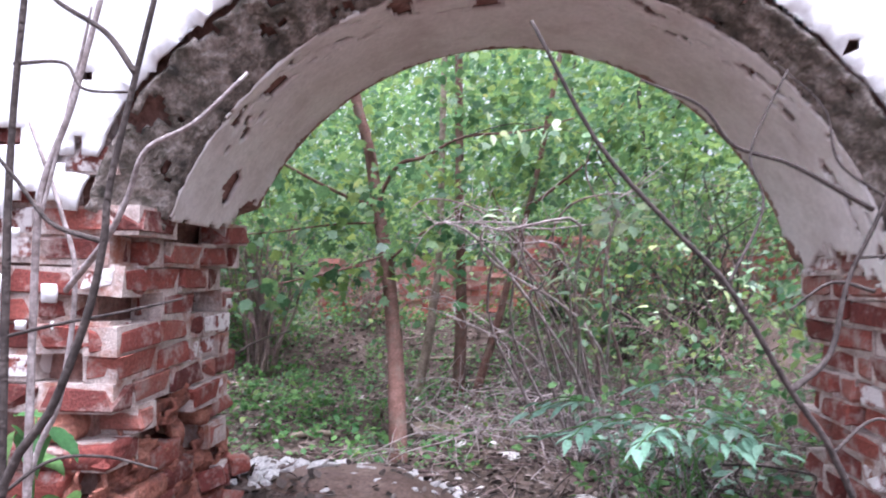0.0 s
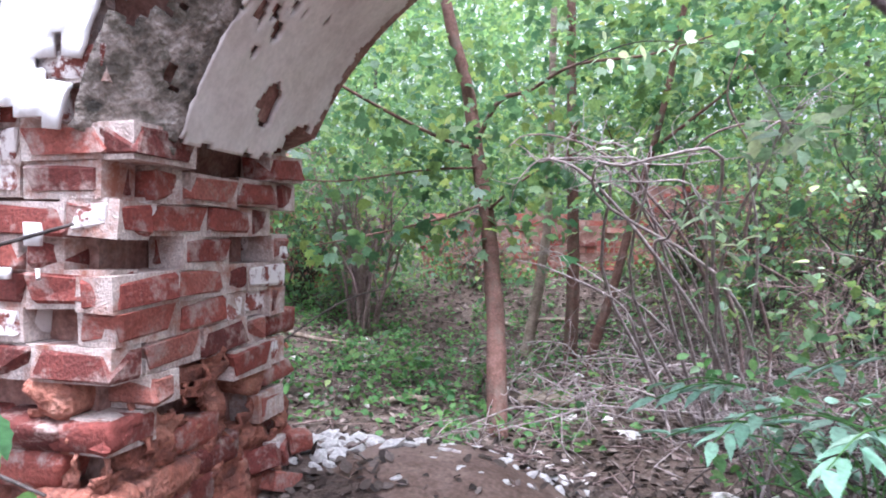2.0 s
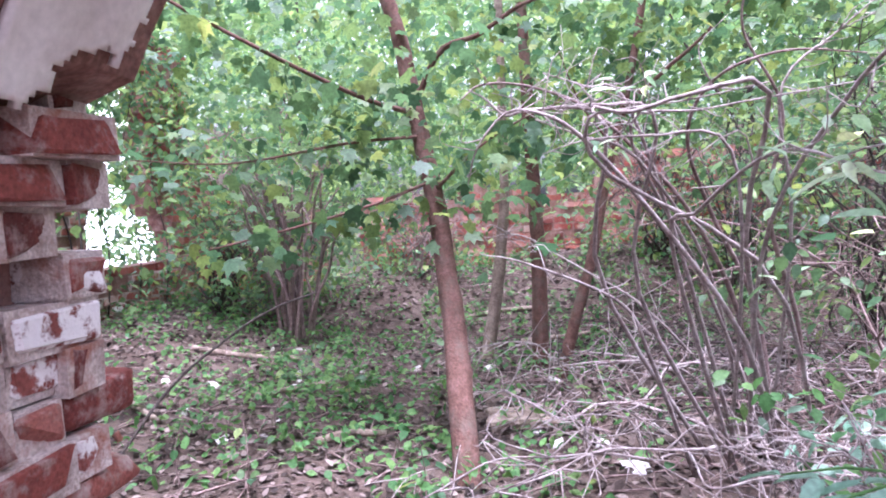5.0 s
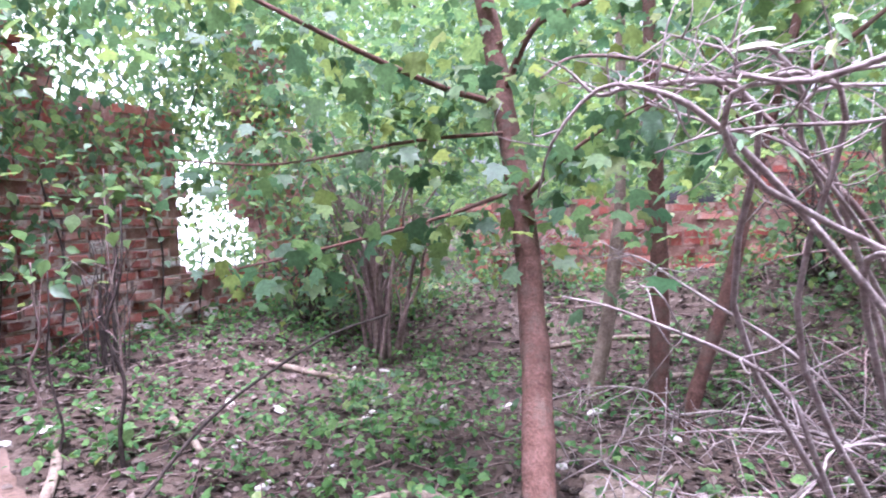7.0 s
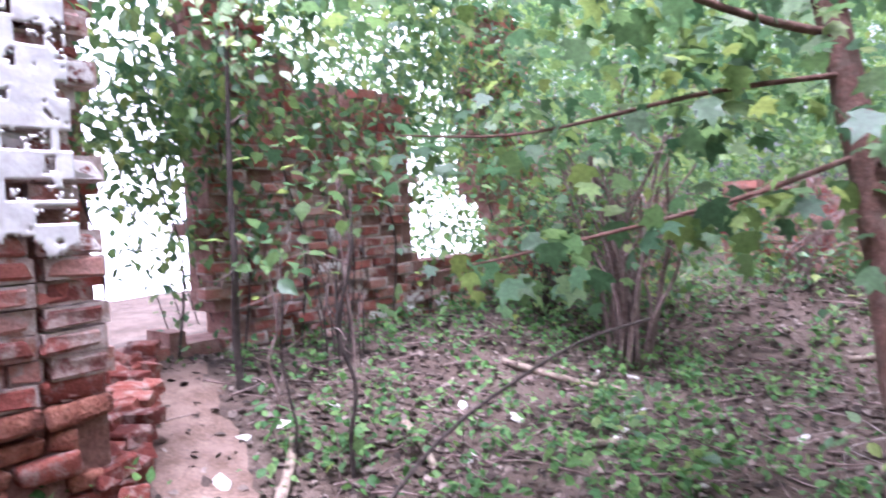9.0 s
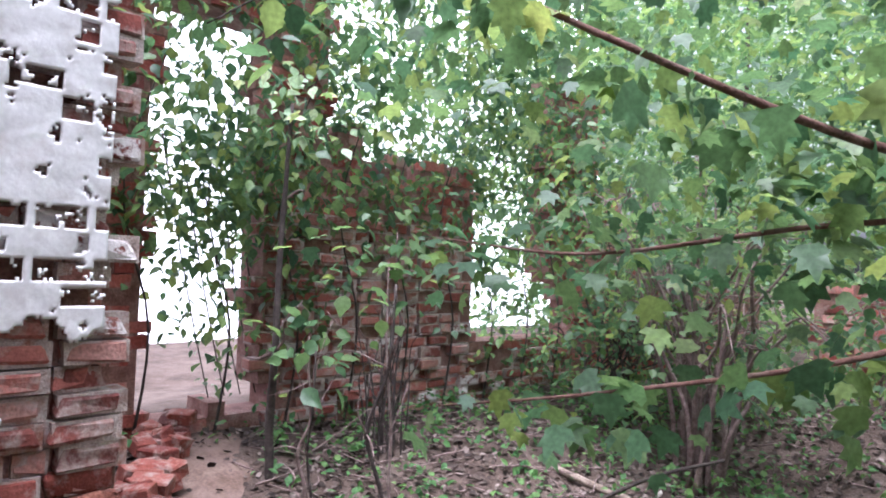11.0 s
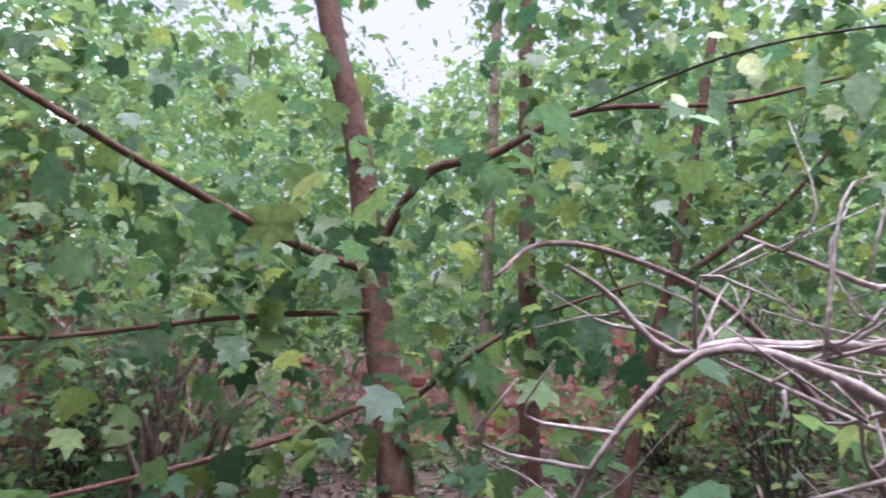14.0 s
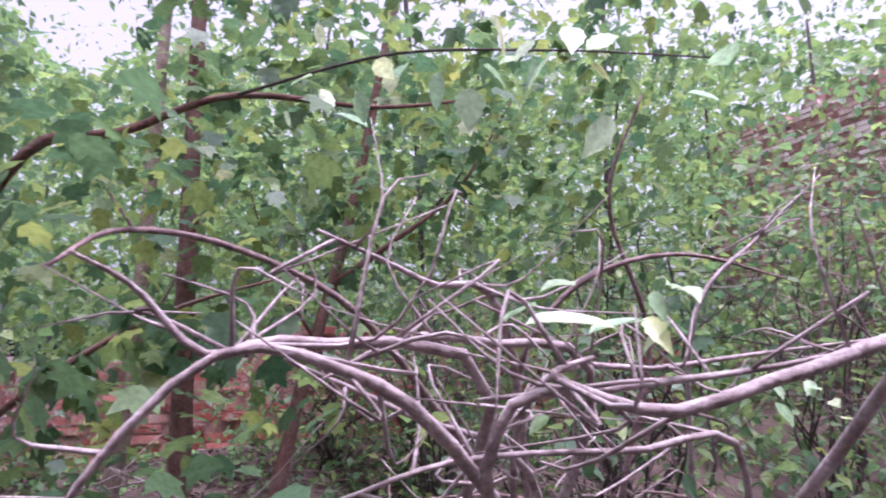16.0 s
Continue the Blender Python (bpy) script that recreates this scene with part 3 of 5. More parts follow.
def west_top(u):
    y = 3.4 + u
    return (4.3 if y < 5.85 else 2.65 if y < 7.75 else 3.9 if y < 10.0 else 2.6) + 0.3 * jag(y, 1, 3, 5)


def west_near(u, z):
    """The stretch of the side wall between its openings, laid brick by brick."""
    return 1.85 < u < 5.9 and 0.1 < z < 2.1 - 1.3 * step(4.0, 4.3, u)


wall_west = ruin_wall("wall_west", (-5.0, 3.4, 0), (0, 1, 0), (1, 0, 0), 7.2, 0.36, west_top, west_ok, "ruined red brick side wall with broken openings", 31, lambda u, z: not west_near(u, z))
lay(wall_west, (-4.95, 3.4, 0), (0, 1, 0), (1, 0, 0), 5.9, 0.016, 2.2, 36, 0.1, 0.06, lambda u, z: west_near(u, z) and west_ok(u, z), 0.014, lambda u, z: 0.02 + 0.03 * jag(u, z, 5, 8), 0.0, (SIDE, SIDE_HEADS))
wall_north = ruin_wall("wall_north", (-5.0, 10.6, 0), (1, 0, 0), (0, -1, 0), 12.0, 0.6,
                       lambda u: 1.62 + 0.16 * jag(u, 0, 1.3, 3) + 0.45 * step(5.7, 6.0, u) + 0.1 * jag(u, 0, 5, 9), lambda u, z: not (1.5 < u < 2.3 and z > 0.5), "low crumbling red brick back wall", 32)
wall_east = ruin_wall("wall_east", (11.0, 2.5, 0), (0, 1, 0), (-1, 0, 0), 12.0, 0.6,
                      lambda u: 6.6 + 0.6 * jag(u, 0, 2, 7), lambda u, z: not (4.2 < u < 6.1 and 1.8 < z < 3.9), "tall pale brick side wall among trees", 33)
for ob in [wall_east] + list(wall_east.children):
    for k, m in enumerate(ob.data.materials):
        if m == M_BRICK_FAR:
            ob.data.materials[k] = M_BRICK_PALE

# pier beside the arch wall
def pier_ok(u, z):
    return u < 1.15 + 0.05 * jag(u, z, 6, 2) + 0.1 * step(1.2, 0.5, z)


pier = ruin_wall("wall_pier", (-3.27, 2.5, 0), (0, 1, 0), (1, 0, 0), 1.4, 0.48, lambda u: 4.3, pier_ok, "brick pier with patches of whitewashed plaster", 34, lambda u, z: z > 2.9)
lay(pier, (-3.2, 2.5, 0), (0, 1, 0), (1, 0, 0), 1.2, 0.1, 2.95, 35, 0.06, lambda u, z: 0.45 * step(1.0, 1.3, z), None, 0.008, lambda u, z: -0.05 * abs(jag(u, z, 6, 5)) * step(1.3, 0.7, z), 0.8, (SIDE, SIDE_HEADS))
lay(pier, (-3.23, 3.7, 0), (-1, 0, 0), (0, 1, 0), 0.5, 0.1, 2.95, 37, 0.06, 0.3, None, 0.012, None, 0.5, (SIDE, SIDE_HEADS))


def pier_face(u, v):
    y, z = 2.5 + 1.15 * u, 0.2 + 3.6 * v
    return (-3.17 + 0.004 * jag(y, z, 4, 1), y, z)


def pier_keep(u, v):
    y, z = 2.5 + 1.15 * u, 0.2 + 3.6 * v
    if z < 1.25 and y < 3.28 + 0.05 * jag(z, 0, 5, 3):
        return z > 0.72 + 0.06 * jag(y, 0, 7, 6) and jag(y, z, 8, 15) < 0.45
    if z < 1.4 + 0.07 * jag(y, 0, 6, 1):
        return False
    row = int((z - 0.1) / COURSE)
    shift = 0.11 * (row % 2)
    col = int((y + shift) / 0.21)
    pick = random.Random(row * 31 + col).random()
    in_joint = (z - 0.1) % COURSE < 0.026 or (y + shift) % 0.21 < 0.03
    long_hole = pick < 0.32 - 0.2 * step(1.5, 2.4, z) + 0.3 * step(3.4, 3.6, y)
    if long_hole and not in_joint and ((y + shift) % 0.21 < 0.12 or pick < 0.22):
        return jag(y, z, 20, 9) > 0.4
    return jag(y, z, 9, 8) < 0.6


sheet("pier_plaster", 115, 300, pier_face, pier_keep, 0.014, M_WHITEWASH, pier, "greyish whitewash coat showing bricks")

# trodden path from the arch to the doorway
PN = 60
path_v = []
for i in range(PN + 1):
    x = 0.5 - 5.4 * i / PN
    y = 2.9 + 0.45 * (-x - 0.4)
    for k in range(9):
        w = (k / 8 - 0.5) * (0.6 + 0.7 * step(-1.7, -0.9, x) + 0.18 * jag(x, k // 5, 2.2, 51)) * (0.3 + 0.7 * step(0.5, -0.3, x))
        px, py = x + w * 0.41, y + w * 0.91
        path_v.append((px, py, ground_z(px, py) + 0.012 - 0.012 * (k in (1, 7)) - 0.04 * (k in (0, 8) or i == 0)))
path_f = [(i * 9 + k, (i + 1) * 9 + k, (i + 1) * 9 + k + 1, i * 9 + k + 1) for i in range(PN) for k in range(8)]
tagged(new("path", mesh_from("path", path_v, [q[::-1] for q in path_f], M_PATH, True)), "trodden reddish clay path leading to the doorway", "path", kind="structure")

# upright glowing sheet, added in place of overexposed daylight beyond the side wall
backdrop = tagged(new("backdrop", mesh_from("backdrop", [(-14, -4, -1), (-14, 24, -1), (-14, 24, 12), (-14, -4, 12)], [(0, 1, 2, 3)], M_GLOW)), "glowing white sheet standing in for daylight beyond the wall", "backdrop", kind="structure")

# ---- trees ----
def tree(name, at, trunk_points, r0, r1, limbs, label, material=M_BARK):
    """A tree of a tapered trunk and limbs; limbs are (points, radius at the start)."""
    root = thing(name, at, label, "tree")
    keep_place(part("trunk", mesh_from("trunk", *tube_data(trunk_points, r0, r1, 12, 40, 0.07, 0.8), material, True), root))
    for pts, r in limbs:
        keep_place(part("limb", mesh_from("limb", *tube_data(pts, r, r * 0.3, 7, 24), material, True), root))
    return root


t1 = tree("maple_tree", (-0.26, 4.33, 0), [(-0.26, 4.30, -0.1), (-0.33, 4.62, 0.5), (-0.42, 4.96, 0.95), (-0.53, 5.25, 1.5), (-0.66, 5.4, 2.1), (-0.75, 5.45, 2.6), (-0.9, 5.45, 3.15), (-1.1, 5.5, 4.2), (-1.2, 5.6, 6.2)], 0.076, 0.043,
          [([(-0.66, 5.4, 2.1), (-0.45, 5.3, 2.42), (-0.2, 5.3, 2.5), (0.15, 5.3, 2.68), (0.7, 5.4, 2.75), (1.2, 5.5, 2.9)], 0.022),
           ([(-0.5, 5.2, 1.55), (-0.25, 5.1, 1.75), (0.0, 5.1, 1.9), (0.3, 5.0, 2.0)], 0.013),
           ([(-0.64, 5.38, 2.05), (-0.9, 5.0, 2.12), (-1.3, 4.5, 2.33), (-1.8, 4.2, 2.65), (-2.35, 3.95, 3.12)], 0.018),
           ([(-0.55, 5.28, 1.6), (-0.9, 4.9, 1.45), (-1.5, 4.6, 1.3), (-2.0, 4.4, 1.2)], 0.012),
           ([(-0.6, 5.35, 1.9), (-1.0, 5.0, 1.85), (-1.6, 4.7, 1.75), (-2.2, 4.6, 1.8)], 0.012)],
          "slender leaning maple with brown bark and green leaves")
t2 = tree("young_tree", (0.02, 6.9, 0), [(0.02, 6.9, -0.1), (0.05, 6.9, 1.0), (0.02, 6.95, 2.2), (0.0, 7.0, 3.2), (-0.05, 7.0, 6)], 0.075, 0.04, [], "straight young tree trunk with brown bark")
t3 = tree("young_tree", (0.17, 6.48, 0), [(0.17, 6.48, -0.1), (0.33, 6.48, 0.46), (0.48, 6.5, 0.95), (0.66, 6.6, 1.7), (0.9, 6.7, 2.6), (1.25, 6.8, 4.5)], 0.055, 0.026,
          [([(0.78, 6.65, 2.15), (1.1, 6.55, 2.4), (1.5, 6.5, 2.75), (1.8, 6.4, 3.3)], 0.022), ([(0.7, 6.62, 1.85), (0.45, 6.5, 2.2), (0.3, 6.4, 2.6)], 0.012)], "thin forked young tree leaning over")
t4 = tree("young_tree", (-0.51, 7.2, 0), [(-0.51, 7.2, -0.1), (-0.38, 7.2, 0.5), (-0.28, 7.2, 1.2), (-0.24, 7.25, 1.8), (-0.2, 7.3, 4.5)], 0.07, 0.035, [([(-0.24, 7.25, 1.8), (-0.05, 7.2, 2.2), (0.1, 7.15, 2.6)], 0.014), ([(-0.22, 7.27, 2.4), (-0.5, 7.2, 2.8), (-0.7, 7.1, 3.2)], 0.014)], "greyish young tree trunk bent at its foot", M_LOG)

# ---- foliage ----
rng = np.random.default_rng(7)


def crown(root, centres, n, spread, size, template, material, seed, droop=0.5, name="crown"):
    """Leaves gathered in clumps round the centres, as one crown under a tree."""
    r = np.random.default_rng(seed)
    c = np.array(centres, float)[r.integers(0, len(centres), n)]
    p = c + r.normal(0, 1, (n, 3)) * np.array(spread)
    # leaves inside the view-fitted sky gap are left out
    p = p[~in_view_gap(p)]
    n = len(p)
    s = size * r.uniform(0.55, 1.3, n)
    ob = part(name, leaves_mesh(name, p, s, template, material, droop, 0.5, None, seed), root)
    ob["kind"] = "stuff"
    return keep_place(ob)


def in_view_gap(p):
    """Points in a cone from the camera's standpoint, cleared so sky shows where its view needs it."""
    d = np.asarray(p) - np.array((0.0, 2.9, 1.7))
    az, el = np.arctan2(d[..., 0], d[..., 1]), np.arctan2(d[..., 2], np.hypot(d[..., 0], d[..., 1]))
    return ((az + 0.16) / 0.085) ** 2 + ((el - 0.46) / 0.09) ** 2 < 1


def clumps(x, y, z, n, seed):
    r = np.random.default_rng(seed)
    return np.stack([r.uniform(*x, n), r.uniform(*y, n), r.uniform(*z, n)], -1)


def spray(root, points, n, size, template, material, seed, spread=0.09, name="spray", label="", droop=0.75):
    """Leaves set along a limb, hanging to both sides."""
    r = np.random.default_rng(seed)
    path = np.array(smooth_path(points, 60))
    c = path[r.integers(8, 60, n)]
    p = c + r.normal(0, 1, (n, 3)) * np.array((spread, spread, spread * 0.6)) - np.array((0, 0, spread * 0.4))
    ob = part(name, leaves_mesh(name, p, size * r.uniform(0.6, 1.25, n), template, material, droop, 0.45, None, seed), root, label)
    ob["kind"] = "stuff"
    return keep_place(ob)


crown(t1, clumps((-2.6, 0.3), (4.4, 6.2), (1.3, 3.8), 60, 1), 1700, (0.26, 0.26, 0.12), 0.085, LOBED, M_LEAF, 11)
crown(t2, clumps((-1.5, 1.8), (6.4, 8.4), (1.9, 5.0), 60, 2), 2200, (0.38, 0.38, 0.18), 0.1, LOBED, M_LEAF, 12)
crown(t3, clumps((0.3, 2.6), (5.2, 7.2), (1.9, 4.2), 45, 3), 1500, (0.32, 0.32, 0.15), 0.09, LOBED, M_LEAF, 13)
LIMB_W = [(-0.64, 5.38, 2.05), (-0.9, 5.0, 2.12), (-1.3, 4.5, 2.33), (-1.8, 4.2, 2.65), (-2.35, 3.95, 3.12)]
spray(t1, LIMB_W, 90, 0.11, LOBED, M_LEAF, 21, 0.12)
LIMB_HANG = [(-1.75, 4.23, 2.57), (-1.85, 3.95, 2.55), (-1.93, 3.7, 2.45), (-2.0, 3.5, 2.3)]
LIMB_E = [(0.15, 5.3, 2.68), (0.55, 4.8, 2.68), (0.85, 4.35, 2.55), (1.1, 4.0, 2.42)]
for pts, mat, n, seed in ((LIMB_HANG, M_LEAF, 26, 22), (LIMB_E, M_LEAF_PALE, 24, 23)):
    keep_place(part("limb", mesh_from("limb", *tube_data(pts, 0.006, 0.002, 6, 20), M_BARK_DARK, True), t1))
    spray(t1, pts, n, 0.1, OVAL_FINE, mat, seed, 0.1)
for k, pts in enumerate(([(-0.5, 5.2, 1.55), (-0.25, 5.1, 1.75), (0.0, 5.1, 1.9), (0.3, 5.0, 2.0)], [(-0.55, 5.28, 1.6), (-0.9, 4.9, 1.45), (-1.5, 4.6, 1.3), (-2.0, 4.4, 1.2)], [(-0.6, 5.35, 1.9), (-1.0, 5.0, 1.85), (-1.6, 4.7, 1.75), (-2.2, 4.6, 1.8)])):
    spray(t1, pts, 60, 0.1, LOBED, M_LEAF, 24 + k, 0.12)

# climbing foliage along the top of the side wall
ivy = thing("climbing_plant", (-4.9, 6.0, 2.6), "leafy climbing plant hanging over the brick wall", "climbing plant")
crown(ivy, clumps((-5.7, -4.2), (3.6, 9.8), (2.0, 5.6), 150, 31), 12000, (0.25, 0.3, 0.22), 0.1, OVAL, M_LEAF, 32, 0.7, "foliage")
crown(ivy, clumps((-5.0, -4.5), (4.5, 5.6), (1.2, 2.8), 18, 33), 1100, (0.2, 0.2, 0.25), 0.09, OVAL, M_LEAF, 34, 0.7, "foliage")
for k in range(10):
    y = 3.8 + 0.58 * k
    keep_place(part("vine", mesh_from("vine", *tube_data([(-4.93, y, 0.2), (-4.9, y + 0.1, 1.2), (-4.92, y - 0.1, 2.2), (-4.8, y + 0.2, 3.4)], 0.012, 0.004, 5, 16), M_BARK_DARK, True), ivy))


for k in range(5):
    y = 4.62 + 0.13 * k
    pts = [(-5.2, y, 2.6), (-5.15, y + 0.12, 1.9), (-5.2, y + 0.3, 1.2), (-5.15, y + 0.42, 0.65)]
    keep_place(part("vine", mesh_from("vine", *tube_data(pts, 0.008, 0.005, 5, 16), M_BARK_DARK, True), ivy))
    spray(ivy, pts, 34, 0.06, OVAL, M_LEAF, 340 + k, 0.05, "foliage")


def cane_bush(name, at, label, canes, material, r0, twigs, seed, twig_len=0.35, droop=0.0, split=False):
    """A many-stemmed shrub: each cane is a part, with its twigs on it."""
    r = np.random.default_rng(seed)
    root = thing(name, at, label, "shrub")
    for pts in canes:
        path = np.array(smooth_path(pts, 24))
        cane = keep_place(part("cane", mesh_from("cane", *tube_data(pts, r0 * r.uniform(0.7, 1.2), r0 * 0.22, 6, 22), material, True), root))
        pieces = []
        for _ in range(twigs):
            i = r.integers(9, 23)
            d = r.normal(0, 1, 3) * np.array((1, 1, 0.5)) + np.array((0, 0, 0.35 - droop))
            d *= twig_len * r.uniform(0.4, 1.2) / np.linalg.norm(d)
            bend = r.normal(0, 0.05, 3)
            pieces.append(tube_data([path[i], path[i] + d * 0.5 + bend, path[i] + d - np.array((0, 0, droop * 0.2))], r0 * 0.3, r0 * 0.1, 4, 7))
        twigs_on(cane, pieces, material, split)
    return root


def twigs_on(cane, pieces, material, split):
    """The twigs of a cane: each a part of its own, or the many fine ones joined."""
    for data in pieces if split else [join_data(pieces)]:
        twig = part("twig", mesh_from("twig", *data, material, True), cane)
        if not split:
            twig["kind"] = "stuff"


def fan(at, n, height, reach, seed, lean=(0, 0), bow=0.3, crook=0.0):
    """Canes that spread from one foot, bowing outwards."""
    r = np.random.default_rng(seed)
    out = []
    for _ in range(n):
        a, k = r.uniform(0, 2 * np.pi), r.uniform(0.15, 1.0)
        h = height * r.uniform(0.55, 1.1) * (1 - 0.25 * k)
        dx, dy = reach * k * math.cos(a) + lean[0] * r.random(), reach * k * math.sin(a) + lean[1] * r.random()
        x, y, z = at[0] + r.normal(0, 0.07), at[1] + r.normal(0, 0.07), at[2]
        if crook:
            k5 = (0.0, 0.12, 0.3, 0.52, 0.76, 1.0)
            h5 = (-0.03, 0.3, 0.55, 0.78, 0.95, 1.0 - bow * k * r.random())
            out.append([(x + dx * u + r.normal(0, crook) * (i > 0), y + dy * u + r.normal(0, crook) * (i > 0), z + h * v + r.normal(0, crook * 0.6) * (i > 1)) for i, (u, v) in enumerate(zip(k5, h5))])
            continue
        out.append([(x, y, z - 0.05), (x + dx * 0.22, y + dy * 0.22, z + h * 0.42), (x + dx * 0.58 + r.normal(0, 0.05), y + dy * 0.58 + r.normal(0, 0.05), z + h * 0.8), (x + dx, y + dy, z + h * (1 - bow * k * r.random()))])
    return out


# green shrub in the middle of the yard
SG = (-2.6, 7.8, ground_z(-2.6, 7.8))
bush = cane_bush("green_shrub", SG, "many-stemmed leafy green shrub with dark stems", fan(SG, 30, 2.9, 1.1, 41, (0, 0), 0.3, 0.05), M_TWIG_RED, 0.022, 7, 42)
crown(bush, clumps((-3.9, -1.3), (6.9, 8.7), (1.0, 3.2), 70, 43), 3300, (0.25, 0.25, 0.14), 0.085, OVAL, M_LEAF, 44)

# bare grey shrub beside the arch
SR = (1.2, 4.7, ground_z(1.2, 4.7))
ARCHING = [
    [(1.15, 4.65, 0.0), (0.85, 4.15, 0.9), (0.6, 3.85, 1.37), (0.34, 3.68, 1.66), (0.2, 3.66, 1.75), (0.07, 3.66, 1.765), (-0.05, 3.66, 1.64), (-0.1, 3.7, 1.5)],
    [(1.1, 4.6, 0.0), (0.75, 4.1, 0.95), (0.45, 3.7, 1.5), (0.37, 3.6, 1.7), (0.5, 3.58, 1.73), (0.73, 3.6, 1.75), (1.0, 3.6, 1.79)],
    [(1.25, 4.6, 0.0), (1.1, 4.0, 1.2), (1.0, 3.6, 1.75), (0.72, 3.5, 1.755), (0.52, 3.5, 1.71), (0.4, 3.5, 1.735), (0.375, 3.5, 1.75), (0.42, 3.5, 1.765)],
    [(1.1, 4.65, 0.0), (0.8, 4.2, 1.2), (0.45, 3.8, 1.7), (0.17, 3.75, 1.78), (0.06, 3.75, 1.765), (-0.02, 3.75, 1.84), (-0.08, 3.7, 1.87)],
    [(1.2, 4.7, 0.0), (0.9, 4.3, 1.2), (0.55, 3.95, 1.8), (0.38, 3.9, 1.88), (0.21, 3.9, 1.95)],
    [(1.2, 4.7, 0.0), (1.0, 4.2, 1.1), (0.65, 3.85, 1.7), (0.43, 3.8, 1.785), (0.3, 3.8, 1.78), (0.2, 3.8, 1.73)],
    [(1.2, 4.7, 0.0), (1.1, 4.1, 1.2), (0.9, 3.8, 1.6), (0.6, 3.7, 1.64), (0.36, 3.7, 1.64), (0.2, 3.7, 1.6)],
    [(1.2, 4.75, 0.0), (1.2, 4.4, 1.2), (1.25, 4.3, 1.85), (1.5, 4.3, 2.1), (1.75, 4.3, 2.3)],
    [(1.15, 4.7, 0.0), (0.75, 4.2, 1.1), (0.55, 3.9, 1.68), (0.86, 3.9, 1.75), (1.4, 3.9, 1.81)],
    [(1.2, 4.7, 0.0), (0.95, 4.3, 1.0), (0.6, 3.95, 1.55), (0.35, 3.9, 1.68), (0.17, 3.9, 1.76)],
    [(1.2, 4.7, 0.0), (0.95, 4.2, 0.9), (0.75, 3.6, 1.35), (0.8, 2.9, 1.5), (0.84, 2.4, 1.42)],
    [(1.25, 4.7, 0.0), (1.2, 4.1, 1.1), (1.15, 3.3, 1.7), (1.06, 2.6, 1.75), (1.02, 2.3, 1.68)],
    [(1.1, 4.65, 0.0), (0.85, 4.3, 0.6), (0.5, 4.1, 0.95), (0.1, 4.0, 1.15), (-0.1, 4.0, 1.2)],
]
cane_r = np.random.default_rng(50)
for pts in ARCHING:
    dx, dy = cane_r.normal(0, 0.22), cane_r.normal(0, 0.22)
    pts[0] = (pts[0][0] + dx, pts[0][1] + dy, pts[0][2])
    pts[1] = (pts[1][0] + dx * 0.9 + cane_r.normal(0, 0.1), pts[1][1] + dy * 0.9, pts[1][2] + cane_r.normal(0, 0.1))
bare = cane_bush("bare_shrub", SR, "bare grey shrub with tangled arching canes", ARCHING, M_TWIG, 0.0115, 9, 51, 0.26, 0.0, True)
LEANING = [
    [(1.25, 4.95, 0.0), (1.22, 5.0, 0.7), (0.95, 4.8, 1.3), (0.62, 4.65, 1.7), (0.38, 4.52, 1.9), (0.11, 4.43, 2.0), (-0.08, 4.2, 1.98), (-0.17, 4.1, 1.9)],
    [(1.35, 4.9, 0.0), (1.3, 4.95, 0.75), (1.05, 4.8, 1.3), (0.9, 4.6, 1.7), (1.0, 4.45, 1.95), (1.3, 4.4, 2.05), (1.7, 4.4, 2.0)],
    [(1.4, 4.9, 0.0), (1.5, 4.9, 0.6), (1.3, 4.7, 1.3), (1.35, 4.6, 1.8), (1.15, 4.5, 2.2), (1.2, 4.4, 2.5)],
]
for pts in LEANING:
    keep_place(part("cane", mesh_from("cane", *tube_data(pts, 0.016, 0.004, 8, 34, 0.1), M_TWIG_RED, True), bare))


def tangled_cane(foot, r, length):
    """A crooked cane that wanders up, over and down again, with forked twigs."""
    p, a = np.array(foot, float) + r.normal(0, 0.16, 3) * np.array((1, 1, 0)), r.uniform(0, 2 * np.pi)
    rise = r.uniform(0.7, 1.3)
    pts = [p.copy()]
    for i in range(9):
        a += r.normal(0, 0.5)
        d = np.array((math.cos(a), math.sin(a), rise))
        p = p + d / np.linalg.norm(d) * length / 9
        rise -= r.uniform(0.05, 0.34)
        if p[2] < 0.25:
            rise = 0.3
        pts.append(p.copy())
    path = np.array(smooth_path(pts, 40))
    r0 = r.uniform(0.006, 0.014)
    pieces = [tube_data(pts, r0, 0.003, 6, 36, 0.1)]
    for _ in range(15):
        k = r.integers(8, 39)
        d = r.normal(0, 1, 3) * np.array((1, 1, 0.7))
        d *= 0.45 * r.uniform(0.3, 1.3) / np.linalg.norm(d)
        tip = path[k] + d + r.normal(0, 0.06, 3)
        mid = path[k] + d * 0.5 + r.normal(0, 0.06, 3)
        pieces.append(tube_data([path[k], mid, tip], 0.0045, 0.0018, 4, 8))
        e = r.normal(0, 0.11, 3)
        pieces.append(tube_data([mid, mid + e * 0.6 + r.normal(0, 0.02, 3), mid + e], 0.003, 0.0015, 4, 6))
    return pieces


